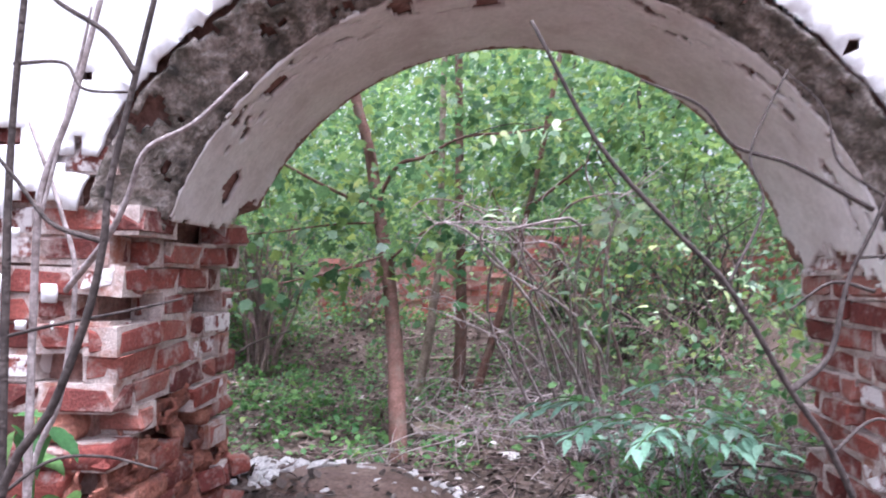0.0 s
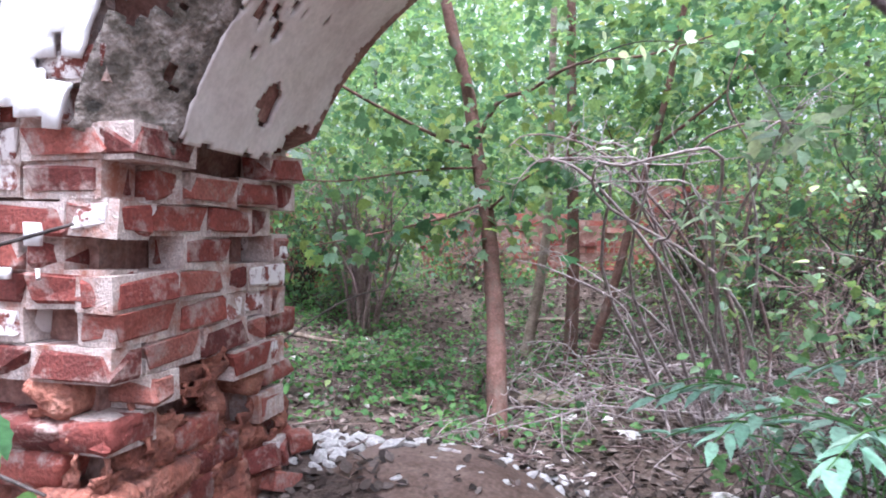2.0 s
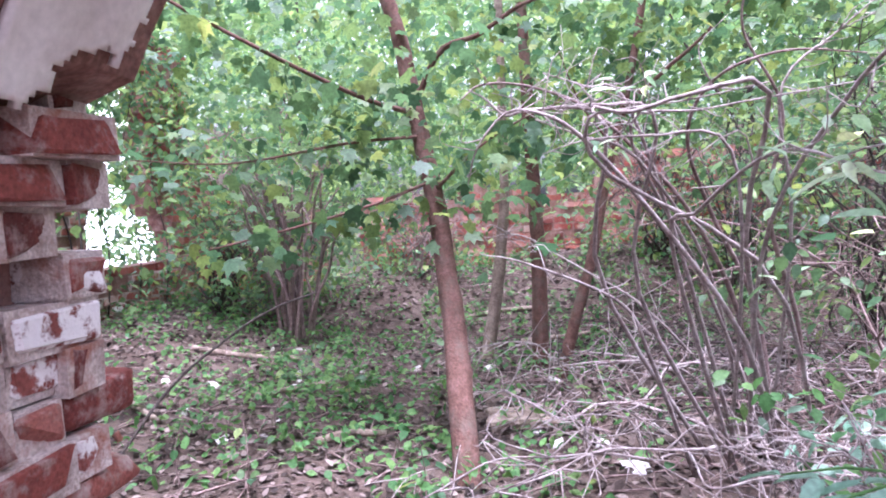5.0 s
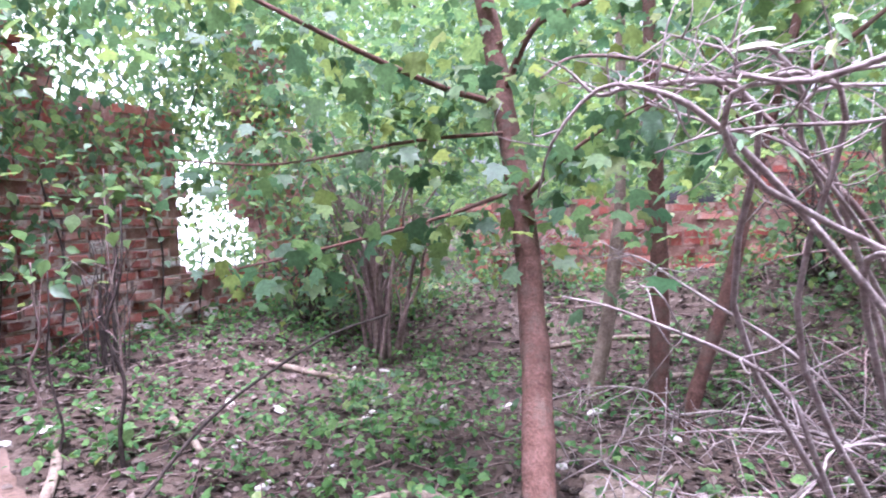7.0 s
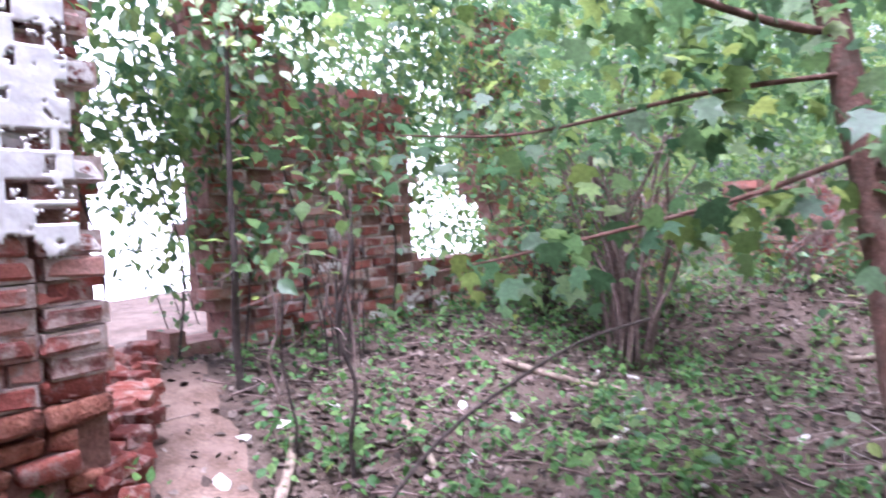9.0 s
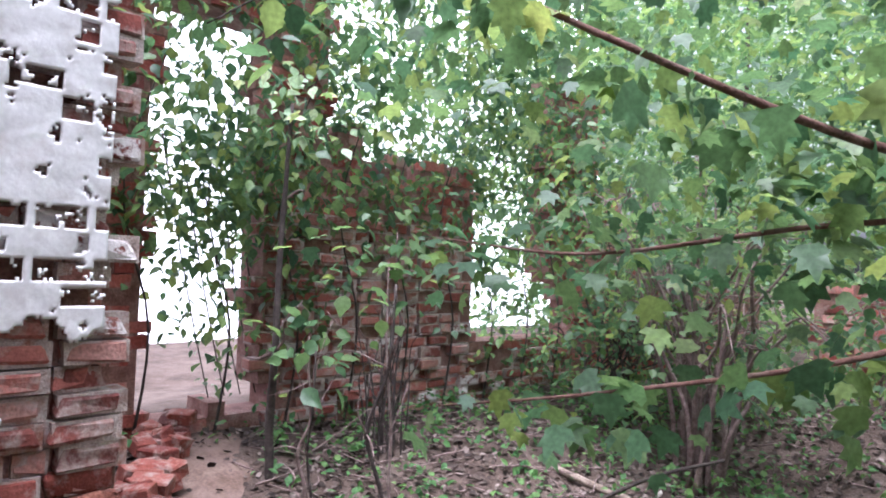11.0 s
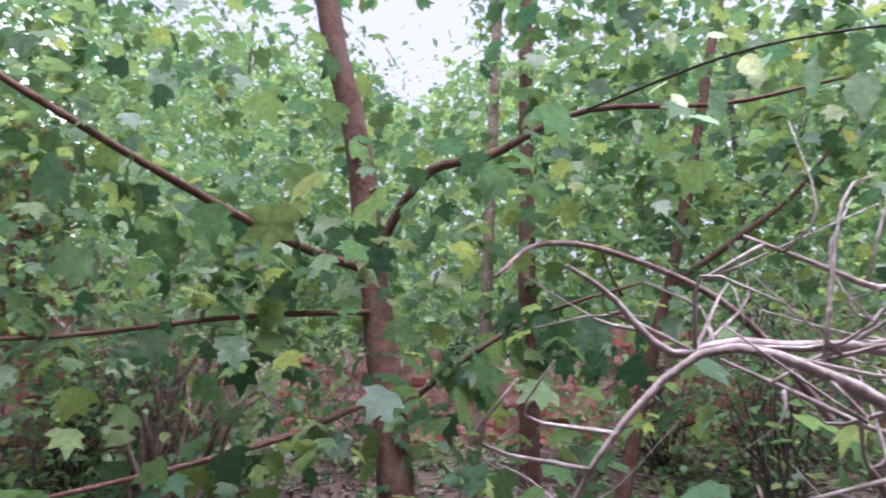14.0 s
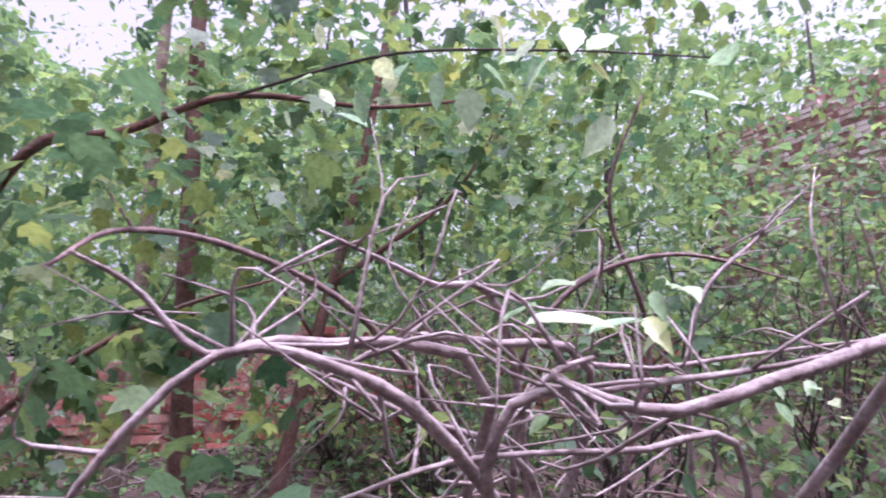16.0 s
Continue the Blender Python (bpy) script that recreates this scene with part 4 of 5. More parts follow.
for i in range(80):
    r = np.random.default_rng(600 + i)
    foot = ((1.25, 4.8), (2.0, 5.3), (1.7, 4.2), (2.2, 4.5), (1.5, 6.0), (2.5, 5.9), (1.9, 6.5), (2.9, 5.0))[i % 8]
    pieces = tangled_cane((foot[0], foot[1], ground_z(*foot)), r, r.uniform(1.7, 3.0))
    skin = (M_TWIG, M_TWIG_RED, M_BARK_DARK, M_TWIG_RED)[i % 4]
    cane = keep_place(part("cane", mesh_from("cane", *pieces[0], skin, True), bare))
    twigs_on(cane, pieces[1:], skin, i < 24)
crown(bare, clumps((1.0, 2.6), (3.2, 5.6), (0.35, 1.9), 34, 58), 300, (0.13, 0.13, 0.08), 0.075, OVAL_FINE, M_LEAF, 59, 0.3, "leaves")
crown(bare, clumps((1.0, 2.2), (3.2, 4.6), (0.9, 1.7), 7, 68), 42, (0.1, 0.1, 0.06), 0.075, OVAL_FINE, M_LEAF_PALE, 69, 0.2, "leaves")

# low leafy growth over the rubble beside the arch
LOW = (1.6, 3.3, ground_z(1.6, 3.3))
low = cane_bush("low_bramble", LOW, "low tangled bramble with glossy green leaves over rubble", [pts for k in range(3) for pts in fan((1.2 + 0.4 * k, 3.1 + 0.25 * k, LOW[2]), 7, 0.8, 0.6, 64 + k, (-0.2, -0.1), 0.7, 0.05)], M_TWIG, 0.007, 6, 65, 0.3, 0.0, True)
crown(low, clumps((1.05, 2.3), (2.9, 3.9), (0.2, 0.6), 26, 66), 220, (0.11, 0.11, 0.05), 0.07, OVAL_FINE, M_ELDER, 67, 0.25, "leaves")
crown(low, clumps((1.0, 2.4), (2.9, 4.2), (0.2, 0.7), 26, 166), 330, (0.12, 0.12, 0.06), 0.065, OVAL_FINE, M_HERB, 167, 0.25, "leaves")

spray(bare, [(0.75, 2.9, 1.5), (0.8, 2.6, 1.47), (0.84, 2.35, 1.4), (0.9, 2.15, 1.33)], 24, 0.08, LANCE_FINE, M_LEAF_PALE, 54, 0.06, "spray", "pale whitish leaves", 0.2)
spray(bare, [(1.2, 2.8, 1.72), (1.1, 2.6, 1.74), (1.04, 2.4, 1.72), (0.98, 2.2, 1.66)], 24, 0.08, OVAL_FINE, M_LEAF_PALE, 55, 0.06, "spray", "lime green leaves", 0.2)
spray(bare, [(0.5, 3.5, 1.6), (0.42, 3.5, 1.6), (0.34, 3.5, 1.575), (0.3, 3.5, 1.56)], 5, 0.07, LANCE_FINE, M_LEAF_PALE, 56, 0.02, "spray", "pale whitish leaves", 0.2)
spray(bare, [(0.3, 3.6, 1.8), (0.42, 3.6, 1.83), (0.55, 3.6, 1.84), (0.66, 3.6, 1.85)], 9, 0.075, LANCE_FINE, M_LEAF_PALE, 57, 0.03, "spray", "pale whitish leaves", 0.2)

# broad-leaved plant at the foot of the arch
EL = (1.35, 2.45, ground_z(1.35, 2.45))
elder = cane_bush("elder_plant", EL, "low plant with large pale green pinnate leaves", fan(EL, 9, 0.8, 0.45, 61, (-0.3, -0.3)), M_HERB, 0.007, 1, 62, 0.15, 0.0, True)
for k in range(11):
    r = np.random.default_rng(630 + k)
    a = r.uniform(2.2, 5.4)
    c = np.array((1.08, 2.2, 0.86)) + r.normal(0, 1, 3) * np.array((0.2, 0.17, 0.07))
    d = np.array((math.cos(a), math.sin(a), -0.15)) * 0.3
    stalk = [c, c + d * 0.5 + np.array((0, 0, 0.03)), c + d]
    ps = np.array([c + d * u for u in (0.25, 0.25, 0.5, 0.5, 0.75, 0.75, 1.0)])
    hs = [a - 1.57 + s for s in (0.9, -0.9, 0.8, -0.8, 0.7, -0.7, 0.0)]
    leaf = part("leaf", leaves_mesh("leaf", ps, [0.1] * 7, LANCE_FINE, M_ELDER, 0.15, 0.12, hs, k), elder)
    keep_place(leaf)
    keep_place(part("leaf_stalk", mesh_from("leaf_stalk", *tube_data(stalk, 0.004, 0.002, 4, 6), M_HERB, True), elder))

# saplings by the side wall
for k, (x, y, top, dx, r0) in enumerate(((-3.97, 4.9, 2.3, 0.1, 0.03), (-3.58, 4.9, 1.0, 0.0, 0.014), (-2.75, 4.75, 1.5, 0.02, 0.014), (-3.3, 5.3, 1.5, -0.1, 0.012), (-3.1, 4.6, 1.1, 0.06, 0.01), (-4.2, 6.0, 1.6, 0.1, 0.012))):
    z = ground_z(x, y)
    root = thing("sapling", (x, y, z), "thin dark sapling with a few leaves", "sapling", "saplings by the wall")
    rs = np.random.default_rng(750 + k)
    pts = [(x + dx * v + (rs.normal(0, 0.028) if v else 0), y + (rs.normal(0, 0.028) if v else 0), z - 0.05 + (top + 0.05) * v) for v in (0, 0.18, 0.36, 0.55, 0.75, 1.0)]
    keep_place(part("stem", mesh_from("stem", *tube_data(pts, r0, r0 * 0.4, 8, 26, 0.14), M_TWIG_RED if k % 2 else M_BARK_DARK, True), root))
    for _ in range(5):
        q = np.array(pts[rs.integers(2, 5)])
        d = rs.normal(0, 0.16, 3) + np.array((0, 0, 0.12))
        keep_place(part("twig", mesh_from("twig", *tube_data([q, q + d * 0.5 + rs.normal(0, 0.02, 3), q + d], r0 * 0.35, 0.002, 5, 8), M_TWIG_RED, True), root))
    crown(root, [(x + dx, y, z + top)], 60 if k == 0 else 22, (0.25, 0.2, 0.13), 0.09, OVAL, M_LEAF_PALE if k == 0 else M_LEAF, 70 + k, 0.4, "leaves")
zc = ground_z(-4.1, 5.9)
clump = cane_bush("twig_clump", (-4.1, 5.9, zc), "clump of thin upright grey suckers", fan((-4.1, 5.9, zc), 22, 1.2, 0.25, 81), M_BARK_DARK, 0.008, 1, 82, 0.2)

# bare saplings before the arch
def bare_sapling(at, stems, label, material, r0):
    root = thing("bare_sapling", at, label, "sapling", "bare saplings before the arch")
    for pts, k in stems:
        keep_place(part("stem", mesh_from("stem", *tube_data(pts, r0 * k, r0 * k * 0.55, 7, 30), material, True), root))
    return root


bare_sapling((-0.56, 0.6, ground_z(-0.56, 0.6)), [
    ([(-0.58, 0.6, 0.1), (-0.55, 0.6, 0.9), (-0.43, 0.6, 1.15), (-0.36, 0.6, 1.34), (-0.33, 0.6, 1.49), (-0.32, 0.6, 1.61), (-0.27, 0.6, 1.84), (-0.2, 0.6, 2.15)], 1.0),
    ([(-0.27, 0.6, 1.84), (-0.34, 0.6, 1.93), (-0.45, 0.6, 2.0), (-0.55, 0.6, 2.1)], 0.7),
    ([(-0.33, 0.6, 1.49), (-0.46, 0.62, 1.53), (-0.54, 0.62, 1.62), (-0.6, 0.6, 1.7)], 0.6)], "dark bare forked sapling stem", M_BARK_DARK, 0.0105)
bare_sapling((-0.59, 0.75, ground_z(-0.59, 0.75)), [
    ([(-0.59, 0.75, 0.1), (-0.59, 0.75, 0.91), (-0.59, 0.75, 1.32), (-0.58, 0.75, 1.61), (-0.51, 0.75, 1.82), (-0.44, 0.75, 2.1)], 1.0),
    ([(-0.58, 0.75, 1.55), (-0.5, 0.75, 1.9), (-0.47, 0.75, 2.05)], 0.45)], "grey bare sapling stem", M_TWIG, 0.011)
bare_sapling((-0.62, 0.7, ground_z(-0.62, 0.7)), [([(-0.6, 0.7, 0.1), (-0.615, 0.7, 0.92), (-0.62, 0.7, 1.33), (-0.62, 0.7, 1.72), (-0.59, 0.7, 2.2)], 1.0),
    ([(-0.62, 0.7, 1.9), (-0.5, 0.7, 1.9), (-0.45, 0.7, 1.84), (-0.33, 0.7, 1.83)], 0.4),
    ([(-0.62, 0.7, 1.28), (-0.5, 0.72, 1.31), (-0.35, 0.73, 1.34), (-0.22, 0.73, 1.37)], 0.4),
    ([(-0.615, 0.7, 0.93), (-0.52, 0.73, 1.0), (-0.4, 0.74, 1.01), (-0.27, 0.73, 0.99)], 0.4)], "dark greenish bare sapling stem", M_BARK_DARK, 0.012)
bare_sapling((-0.72, 0.9, ground_z(-0.72, 0.9)), [
    ([(-0.74, 0.9, 0.1), (-0.7, 0.9, 0.86), (-0.62, 0.9, 1.11), (-0.59, 0.9, 1.4), (-0.63, 0.9, 1.57), (-0.73, 0.9, 1.82)], 1.0),
    ([(-0.6, 0.88, 1.38), (-0.42, 0.75, 1.5), (-0.35, 0.72, 1.6), (-0.3, 0.7, 1.7), (-0.19, 0.7, 1.76), (-0.07, 0.7, 1.87)], 0.9)], "pale grey bare sapling with crooked shoots", M_TWIG, 0.009)
bare_sapling((1.32, 0.9, ground_z(1.32, 0.9)), [
    ([(1.36, 0.9, 0.1), (1.32, 0.9, 0.8), (1.25, 0.9, 1.03), (1.16, 0.9, 1.17), (1.02, 0.9, 1.41), (0.89, 0.9, 1.55), (0.72, 0.9, 1.75), (0.56, 0.9, 2.05)], 0.85),
    ([(1.02, 0.9, 1.41), (1.12, 0.95, 1.6), (1.1, 0.97, 1.74), (1.2, 1.0, 1.95)], 0.4),
    ([(1.43, 1.0, 1.63), (1.33, 1.02, 1.72), (1.3, 1.03, 1.86), (1.18, 1.03, 1.98)], 0.35),
    ([(1.25, 0.9, 1.03), (1.36, 0.94, 1.1), (1.46, 0.95, 1.09), (1.55, 0.95, 1.16)], 0.4),
    ([(1.36, 1.0, 1.48), (1.46, 1.02, 1.5), (1.56, 1.02, 1.6)], 0.35),
    ([(1.16, 0.9, 1.17), (1.28, 0.97, 1.25), (1.34, 1.0, 1.43), (1.43, 1.0, 1.63), (1.5, 1.0, 1.9)], 0.7),
    ([(1.4, 1.0, 1.6), (1.21, 1.0, 1.71), (1.07, 1.0, 1.76), (0.99, 1.0, 1.86), (0.84, 1.0, 1.93)], 0.6),
    ([(1.4, 1.0, 1.4), (1.3, 1.0, 1.42), (1.2, 1.0, 1.35)], 0.5)], "dark bare sapling leaning across the archway", M_BARK_DARK, 0.011)

seed = thing("seedling", (-0.78, 1.02, ground_z(-0.78, 1.02)), "broad-leaved green seedling before the brick jamb", "seedling")
keep_place(part("stem", mesh_from("stem", *tube_data([(-0.78, 1.02, 0.1), (-0.76, 1.0, 0.7), (-0.77, 1.02, 1.05)], 0.006, 0.003, 6, 12), M_HERB, True), seed))
spray(seed, [(-0.76, 1.0, 0.7), (-0.77, 1.0, 0.85), (-0.77, 1.02, 1.0), (-0.78, 1.02, 1.06)], 12, 0.1, OVAL_FINE, M_HERB, 350, 0.06, "leaves")

# ---- ground cover ----
def scatter(n, x, y, seed, keep=lambda a, b: True):
    r = np.random.default_rng(seed)
    out = []
    while len(out) < n:
        a, b = r.uniform(*x), r.uniform(*y)
        if keep(a, b):
            out.append((a, b, ground_z(a, b)))
    return np.array(out)


def off_path(x, y):
    # a trodden path leads over the rubble heap and along to the doorway
    near = abs(y - (2.9 + 0.45 * (-x - 0.4))) < 0.35 and -4.6 < x < 0.3
    return not near or (int(abs(x * 977 + y * 613)) % 4 == 0)


lit = scatter(34000, (-4.9, 4.0), (0.3, 10.5), 91, off_path)
lit[:, 2] += 0.012
litter = tagged(new("leaf_litter", leaves_mesh("leaf_litter", lit, np.random.default_rng(92).uniform(0.025, 0.075, len(lit)), OVAL, M_LITTER, 0.0, 0.35, None, 93)), "brown and grey dead leaves on the soil", "leaf litter", kind="stuff")


def patchy(x, y):
    return off_path(x, y) and y > 3.4 and noise.noise(Vector((x * 0.8, y * 0.8, 7))) + 0.14 * (y - 5.8) > np.random.default_rng(int(abs(x * 7919 + y * 104729))).uniform(-0.45, 0.5)


hb = np.concatenate([scatter(1300, (-4.8, 4.0), (3.4, 10.4), 94, patchy), scatter(120, (-3.4, -0.6), (4.2, 6.4), 194, off_path)])
r95 = np.random.default_rng(95)
hp = np.concatenate([hb + np.stack([r95.normal(0, 0.06, len(hb)), r95.normal(0, 0.06, len(hb)), r95.uniform(0.02, 0.2, len(hb))], -1) for _ in range(8)])
herbs = tagged(new("ground_herbs", leaves_mesh("ground_herbs", hp, r95.uniform(0.03, 0.075, len(hp)), OVAL, M_HERB, 0.15, 0.5, None, 96)), "patches of low green seedlings and weeds", "weeds", kind="stuff")

r96 = np.random.default_rng(196)
for k in range(26):
    x, y = r96.uniform(-3.4, 0.9), r96.uniform(4.0, 6.6)
    if not off_path(x, y):
        continue
    z, h = ground_z(x, y), r96.uniform(0.15, 0.42)
    root = thing("woodland_seedling", (x, y, z), "small green tree seedling among dead leaves", "seedling", "seedlings in the yard")
    pts = [(x, y, z - 0.02), (x + r96.normal(0, 0.03), y, z + h * 0.5), (x + r96.normal(0, 0.05), y + r96.normal(0, 0.05), z + h)]
    keep_place(part("stem", mesh_from("stem", *tube_data(pts, 0.005, 0.002, 5, 8), M_TWIG_RED, True), root))
    spray(root, pts, int(r96.integers(9, 20)), 0.075, LOBED if k % 3 == 0 else OVAL_FINE, M_HERB if k % 2 else M_LEAF, 800 + k, 0.07, "leaves", "", 0.25)

r97 = np.random.default_rng(97)
st = scatter(1100, (-4.7, 3.6), (2.6, 10.2), 98, off_path)
pieces = []
for p in st:
    a, l = r97.uniform(0, np.pi), r97.uniform(0.12, 0.55)
    d = np.array((math.cos(a), math.sin(a), 0)) * l / 2
    q = p + np.array((0, 0, 0.015 + 0.04 * r97.random()))
    pieces.append(tube_data([q - d, q + r97.normal(0, 0.02, 3) * np.array((1, 1, 0.3)), q + d], r97.uniform(0.003, 0.009), 0.003, 4, 5))
sticks = tagged(new("fallen_twigs", mesh_from("fallen_twigs", *join_data(pieces), M_TWIG_RED, True)), "dry grey-brown twigs scattered on the ground", "twigs", kind="stuff")


def stone_mesh(seed, material, flat=0.6):
    r = random.Random(seed)
    bm = bmesh.new()
    bmesh.ops.create_icosphere(bm, subdivisions=1, radius=0.5)
    for v in bm.verts:
        k = 1 + 0.7 * noise.noise(v.co * 2.3 + Vector((seed * 3.1, 0, 0)))
        v.co = Vector((round(v.co.x * k * 3.2) / 3.2 * 0.5 + v.co.x * k * 0.5, v.co.y * k * 0.8, round(v.co.z * k * 3) / 3 * 0.5 * flat + v.co.z * k * 0.5 * flat))
    me = bpy.data.meshes.new("stone")
    bm.to_mesh(me)
    bm.free()
    me.materials.append(material)
    return me


STONES = [stone_mesh(i, M_RUBBLE) for i in range(6)]
r99 = np.random.default_rng(99)
spots = [(-0.72 + r99.normal(0, 0.16), 2.72 + r99.normal(0, 0.14), 0.06, "pale grey lump of plaster rubble on the earth heap") for _ in range(44)]
spots += [(r99.uniform(-1.2, 0.4), r99.uniform(2.45, 4.0), 0.035, "small pale stone on the trodden path") for _ in range(150)]
spots += [(r99.uniform(-3.5, 1.2), r99.uniform(4.2, 7.5), 0.06, "grey rubble stone among dead leaves") for _ in range(40)]
spots += [(r99.uniform(0.9, 1.9), r99.uniform(2.4, 3.6), 0.1, "pale rubble stone at the foot of the arch") for _ in range(22)]
for x, y, s, label in spots:
    k = s * r99.uniform(0.6, 1.7)
    ob = tagged(new("rubble_stone", STONES[r99.integers(0, 6)]), label, "stone", "rubble stones")
    ob.matrix_basis = Matrix.LocRotScale((x, y, ground_z(x, y) + k * 0.1), Euler((r99.normal(0, 0.2), r99.normal(0, 0.2), r99.uniform(0, 6.3))), (k * 1.5, k * 1.2, k))
bm = bmesh.new()
bmesh.ops.create_cube(bm, size=1.0, matrix=Matrix.Diagonal((0.44, 0.32, 0.07, 1)))
bmesh.ops.bevel(bm, geom=list(bm.edges), offset=0.015, segments=1, affect="EDGES")
bmesh.ops.subdivide_edges(bm, edges=[e for e in bm.edges if e.calc_length() > 0.2], cuts=4, use_grid_fill=True)
for v in bm.verts:
    v.co += Vector((0.05 * jag(v.co.y, v.co.x, 6, 1), 0.06 * jag(v.co.x, v.co.y, 6, 2), 0.025 * jag(v.co.x, v.co.y, 8, 3)))
slab_mesh = bpy.data.meshes.new("stone_slab")
bm.to_mesh(slab_mesh)
bm.free()
slab_mesh.materials.append(M_LOG)
slab = tagged(new("stone_slab", slab_mesh), "flat weathered grey-brown slab half buried in litter", "slab")
slab.matrix_basis = Matrix.LocRotScale((-0.06, 5.45, ground_z(-0.06, 5.45) + 0.02), Euler((0.06, -0.04, 0.15)), (1, 1, 1))

# loose bricks along the ruined sill of the doorway
r100 = random.Random(100)
for k in range(60):
    u = (k % 30) / 30
    x, y = -3.3 - 1.65 * u + r100.gauss(0, 0.08), 3.78 + 0.9 * u + r100.gauss(0, 0.07)
    ob = tagged(new("loose_brick", r100.choice(LOOSE)), "loose red brick lying on the ruined sill", "brick", "loose bricks")
    ob.matrix_basis = Matrix.LocRotScale((x, y, ground_z(x, y) + 0.03 + 0.08 * (k // 30) + 0.03 * (k % 2)), Euler((r100.gauss(0, 0.2), r100.gauss(0, 0.2), 0.55 + r100.gauss(0, 0.6))), (1, 1, 1))


for k in range(5):
    x, y = -0.83 + r100.gauss(0, 0.06), 2.5 + r100.gauss(0, 0.12)
    ob = tagged(new("loose_brick", r100.choice(LOOSE)), "broken red brick fallen at the foot of the jamb", "brick", "loose bricks")
    ob.matrix_basis = Matrix.LocRotScale((x, y, ground_z(x, y) + 0.02 + 0.05 * (k % 3)), Euler((r100.gauss(0, 0.3), r100.gauss(0, 0.3), r100.uniform(0, 6))), (r100.uniform(0.5, 0.9), 0.9, 0.95))


def log(points, r, label, material=M_LOG):
    root = tagged(new("fallen_log", mesh_from("fallen_log", *tube_data(points, r, r * 0.75, 8, 18, 0.12), material, True)), label, "log", "fallen logs")
    return root


def lying(x0, y0, x1, y1, r, label, lift=0.0):
    log([(x0, y0, ground_z(x0, y0) + r * 0.7), ((x0 + x1) / 2, (y0 + y1) / 2 + 0.03, ground_z((x0 + x1) / 2, (y0 + y1) / 2) + r * 0.9 + lift / 2), (x1, y1, ground_z(x1, y1) + r * 0.7 + lift)], r, label)


lying(-2.65, 4.15, -3.25, 4.75, 0.035, "split grey log lying by the path")
lying(-3.3, 6.9, -2.3, 7.1, 0.03, "long rotten pole lying in the litter")
lying(-2.2, 5.9, -1.7, 6.3, 0.028, "short rotten branch on dead leaves")
lying(-3.0, 5.4, -2.5, 5.1, 0.03, "mossy branch stub on the ground")
lying(-1.3, 4.9, -0.9, 5.1, 0.03, "short rotten stump piece on the soil")
lying(-0.2, 7.9, 0.8, 8.2, 0.03, "rotten pole near the back wall")
lying(-1.1, 8.6, 0.2, 8.8, 0.03, "dark fallen branch near the back wall")
log([(-2.3, 4.3, ground_z(-2.3, 4.3)), (-2.15, 4.75, 0.42), (-1.95, 5.2, 0.66), (-1.8, 5.55, 0.78), (-1.62, 5.9, 0.84)], 0.01, "leaning dead branch propped in the undergrowth", M_BARK_DARK)

# ---- woods round the ruin ----
r110 = np.random.default_rng(110)
far = None
for k in range(15):
    a = -1.0 + 2.0 * k / 14 + r110.normal(0, 0.03)
    d = r110.uniform(9.5, 17)
    x, y = d * math.sin(a), 2 + d * math.cos(a)
    if x < -4 and y < 11.5 or abs(a + 0.12) < 0.2:
        continue
    if far is None:
        far = tree("woodland_tree", (0, 0, 0), [(0, 0, -0.2), (0.08, 0.05, 2.0), (-0.05, 0.1, 4.5), (0.1, 0, 9.0)], 0.09, 0.03,
                   [([(0.0, 0.08, 3.0), (0.6, 0.2, 3.9), (1.1, 0.3, 5.2)], 0.04), ([(0.0, 0.1, 4.2), (-0.7, 0.0, 5.0), (-1.2, -0.2, 6.3)], 0.035)], "slender woodland tree with a high green crown", M_BARK_DARK)
        crown(far, clumps((-1.6, 1.6), (-1.4, 1.4), (2.5, 8.0), 34, 111), 1000, (0.35, 0.35, 0.18), 0.17, KITE, M_LEAF_FAR, 112)
        far["group"] = "woodland trees"
        far.matrix_basis = pose(x, y, 0, 0, 0, 40)
    else:
        copy_thing(far, pose(x, y, r110.uniform(-0.5, 0.0), r110.normal(0, 3), r110.normal(0, 3), r110.uniform(0, 360)))
woods_p, big = [], []
for k in range(2300):
    a = rng.uniform(-1.2, 1.45)
    d = rng.uniform(8.6, 22)
    x, y = d * math.sin(a), 2 + d * math.cos(a)
    if x < -4.4 and y < 10.9:
        continue
    z = rng.uniform(0.2, 3.0 + 0.36 * d) if d > 9.5 else rng.uniform(1.5, 4.5)
    if z < 1.7 and -3.0 < x < 1.6:
        continue
    m = 44
    woods_p.append(np.array((x, y, z)) + rng.normal(0, 1, (m, 3)) * np.array((0.55, 0.55, 0.25)))
woods_p = np.concatenate(woods_p)
woods_p = woods_p[~in_view_gap(woods_p) | (np.random.default_rng(77).random(len(woods_p)) < 0.22)]
back_r = np.random.default_rng(79)
back_a, back_d = back_r.uniform(-1.15, 1.45, 26000), back_r.uniform(22, 34, 26000)
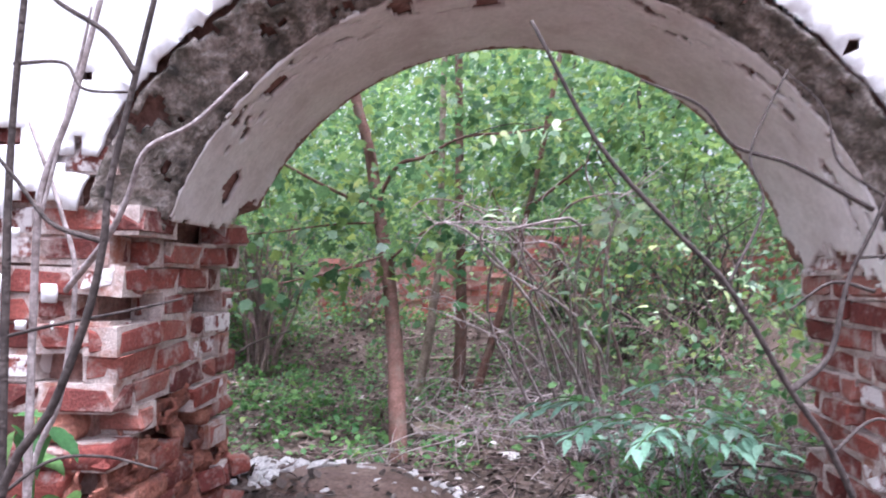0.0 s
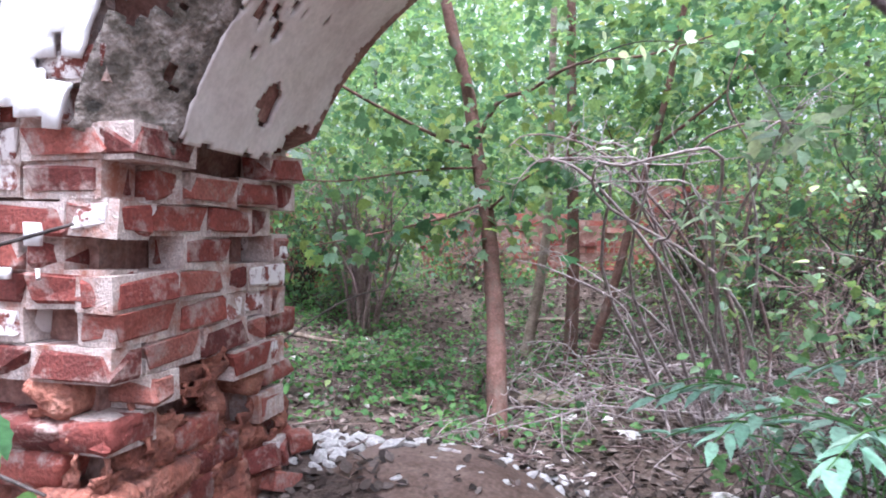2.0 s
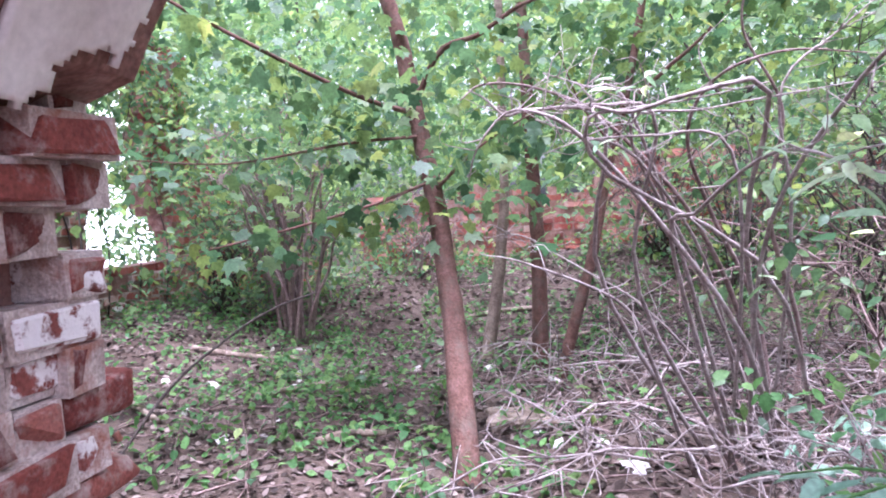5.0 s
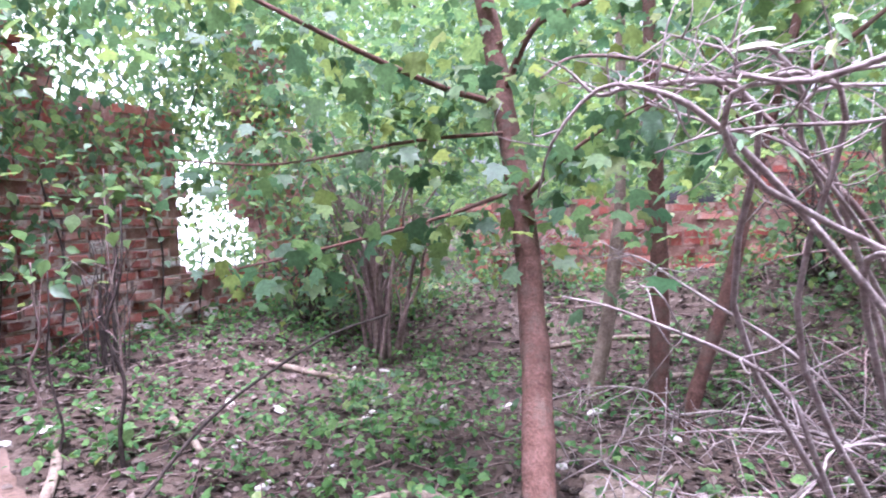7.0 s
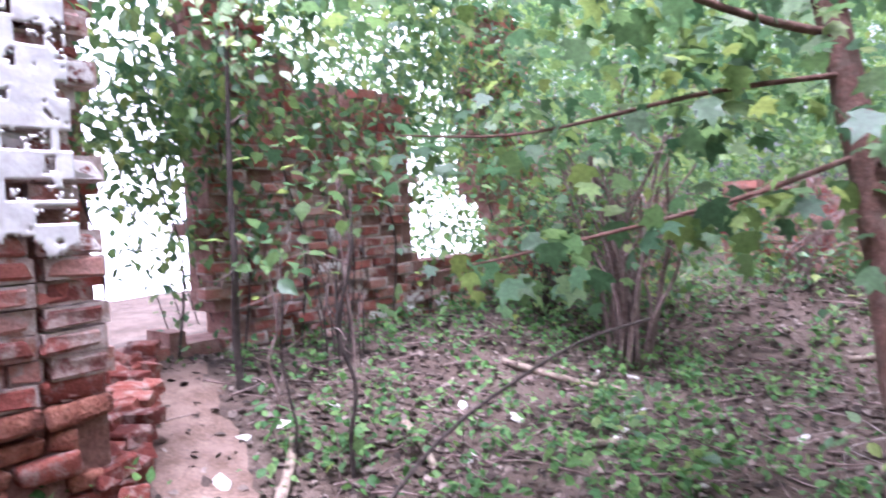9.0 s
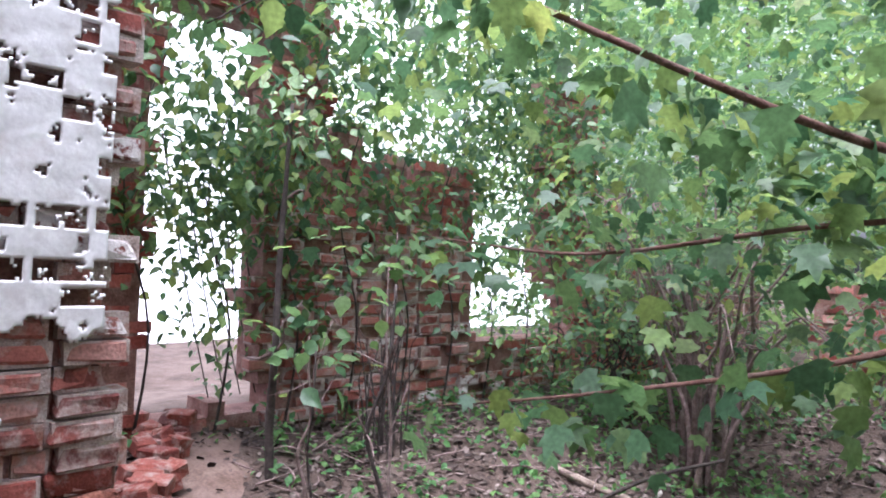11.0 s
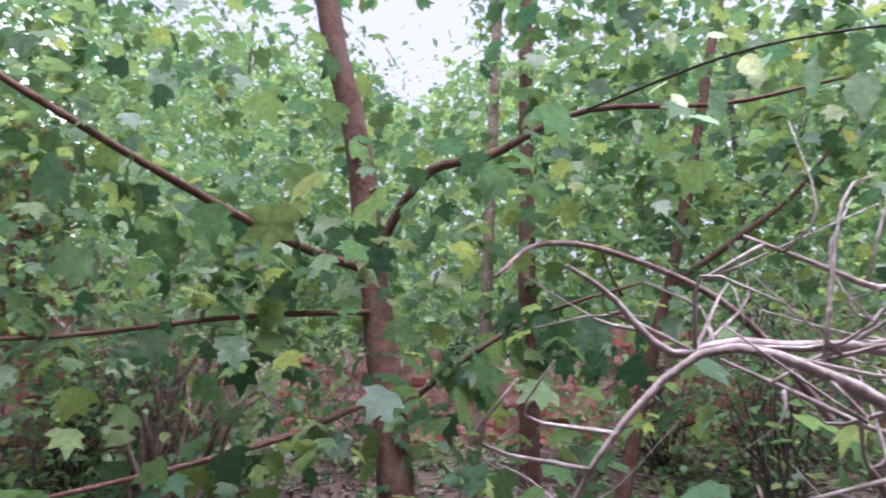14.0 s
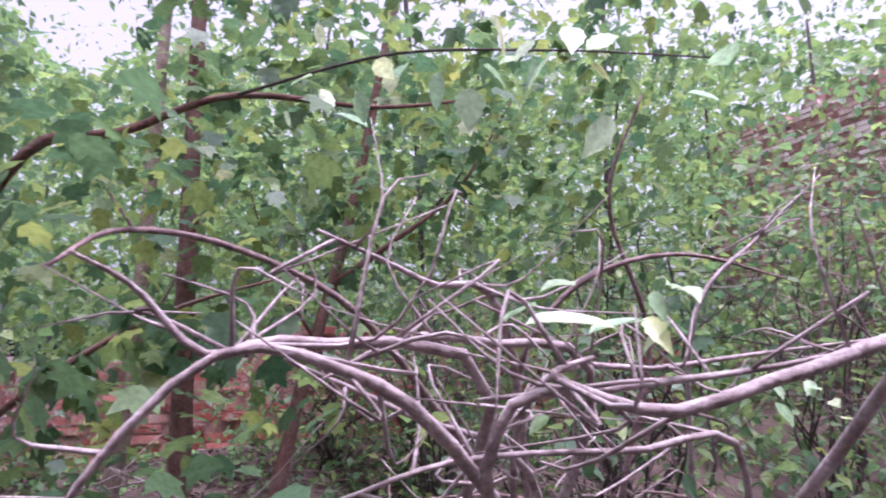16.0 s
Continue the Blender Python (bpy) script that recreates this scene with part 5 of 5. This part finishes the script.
back_p = np.stack([back_d * np.sin(back_a), 2 + back_d * np.cos(back_a), back_r.uniform(0, 1, 26000) ** 0.8 * (4 + 0.36 * back_d)], -1)
back_p = back_p[~in_view_gap(back_p) & ((back_p[:, 0] > -5) | (back_p[:, 1] > 14))]
# leaves thinned in a cone from the camera's standpoint, so its view shows the tall wall
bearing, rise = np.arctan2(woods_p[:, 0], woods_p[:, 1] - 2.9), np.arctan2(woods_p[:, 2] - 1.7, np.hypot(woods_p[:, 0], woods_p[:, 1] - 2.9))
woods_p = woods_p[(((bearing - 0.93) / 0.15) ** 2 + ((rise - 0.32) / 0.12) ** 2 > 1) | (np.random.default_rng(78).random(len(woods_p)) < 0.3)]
woods = tagged(new("far_woods", leaves_mesh("far_woods", woods_p, rng.uniform(0.09, 0.21, len(woods_p)), KITE, M_LEAF_FAR, 0.4, 0.6, None, 5)), "dense green foliage of the surrounding woods", "foliage", kind="stuff")

tagged(new("far_woods", leaves_mesh("far_woods", back_p, back_r.uniform(0.35, 0.75, len(back_p)), KITE, M_LEAF_FAR, 0.4, 0.6, None, 6)), "hazy green trees deep in the woods", "foliage", kind="stuff")

# undergrowth at the right of the yard
for k, (x, y, h) in enumerate(((2.6, 6.4, 2.6), (3.4, 8.0, 3.0), (2.2, 8.8, 2.4), (3.9, 5.2, 3.0), (3.2, 3.9, 2.6), (-3.6, 9.4, 2.0), (5.0, 7.0, 3.4), (3.0, 9.8, 2.0), (1.5, 9.7, 1.7), (-1.7, 9.9, 1.2), (-3.9, 8.6, 1.6))):
    z = ground_z(x, y)
    b = cane_bush("undergrowth_shrub", (x, y, z), "shady leafy undergrowth shrub with thin stems", fan((x, y, z), 20, h, 1.0, 120 + k, (0, 0), 0.5, 0.09), M_TWIG_RED if k % 2 else M_BARK_DARK, 0.014, 10, 140 + k, 0.45)
    crown(b, clumps((x - 0.9, x + 0.9), (y - 0.8, y + 0.8), (0.3, h), 34, 160 + k), 1000, (0.22, 0.22, 0.14), 0.085, OVAL, M_LEAF, 180 + k)
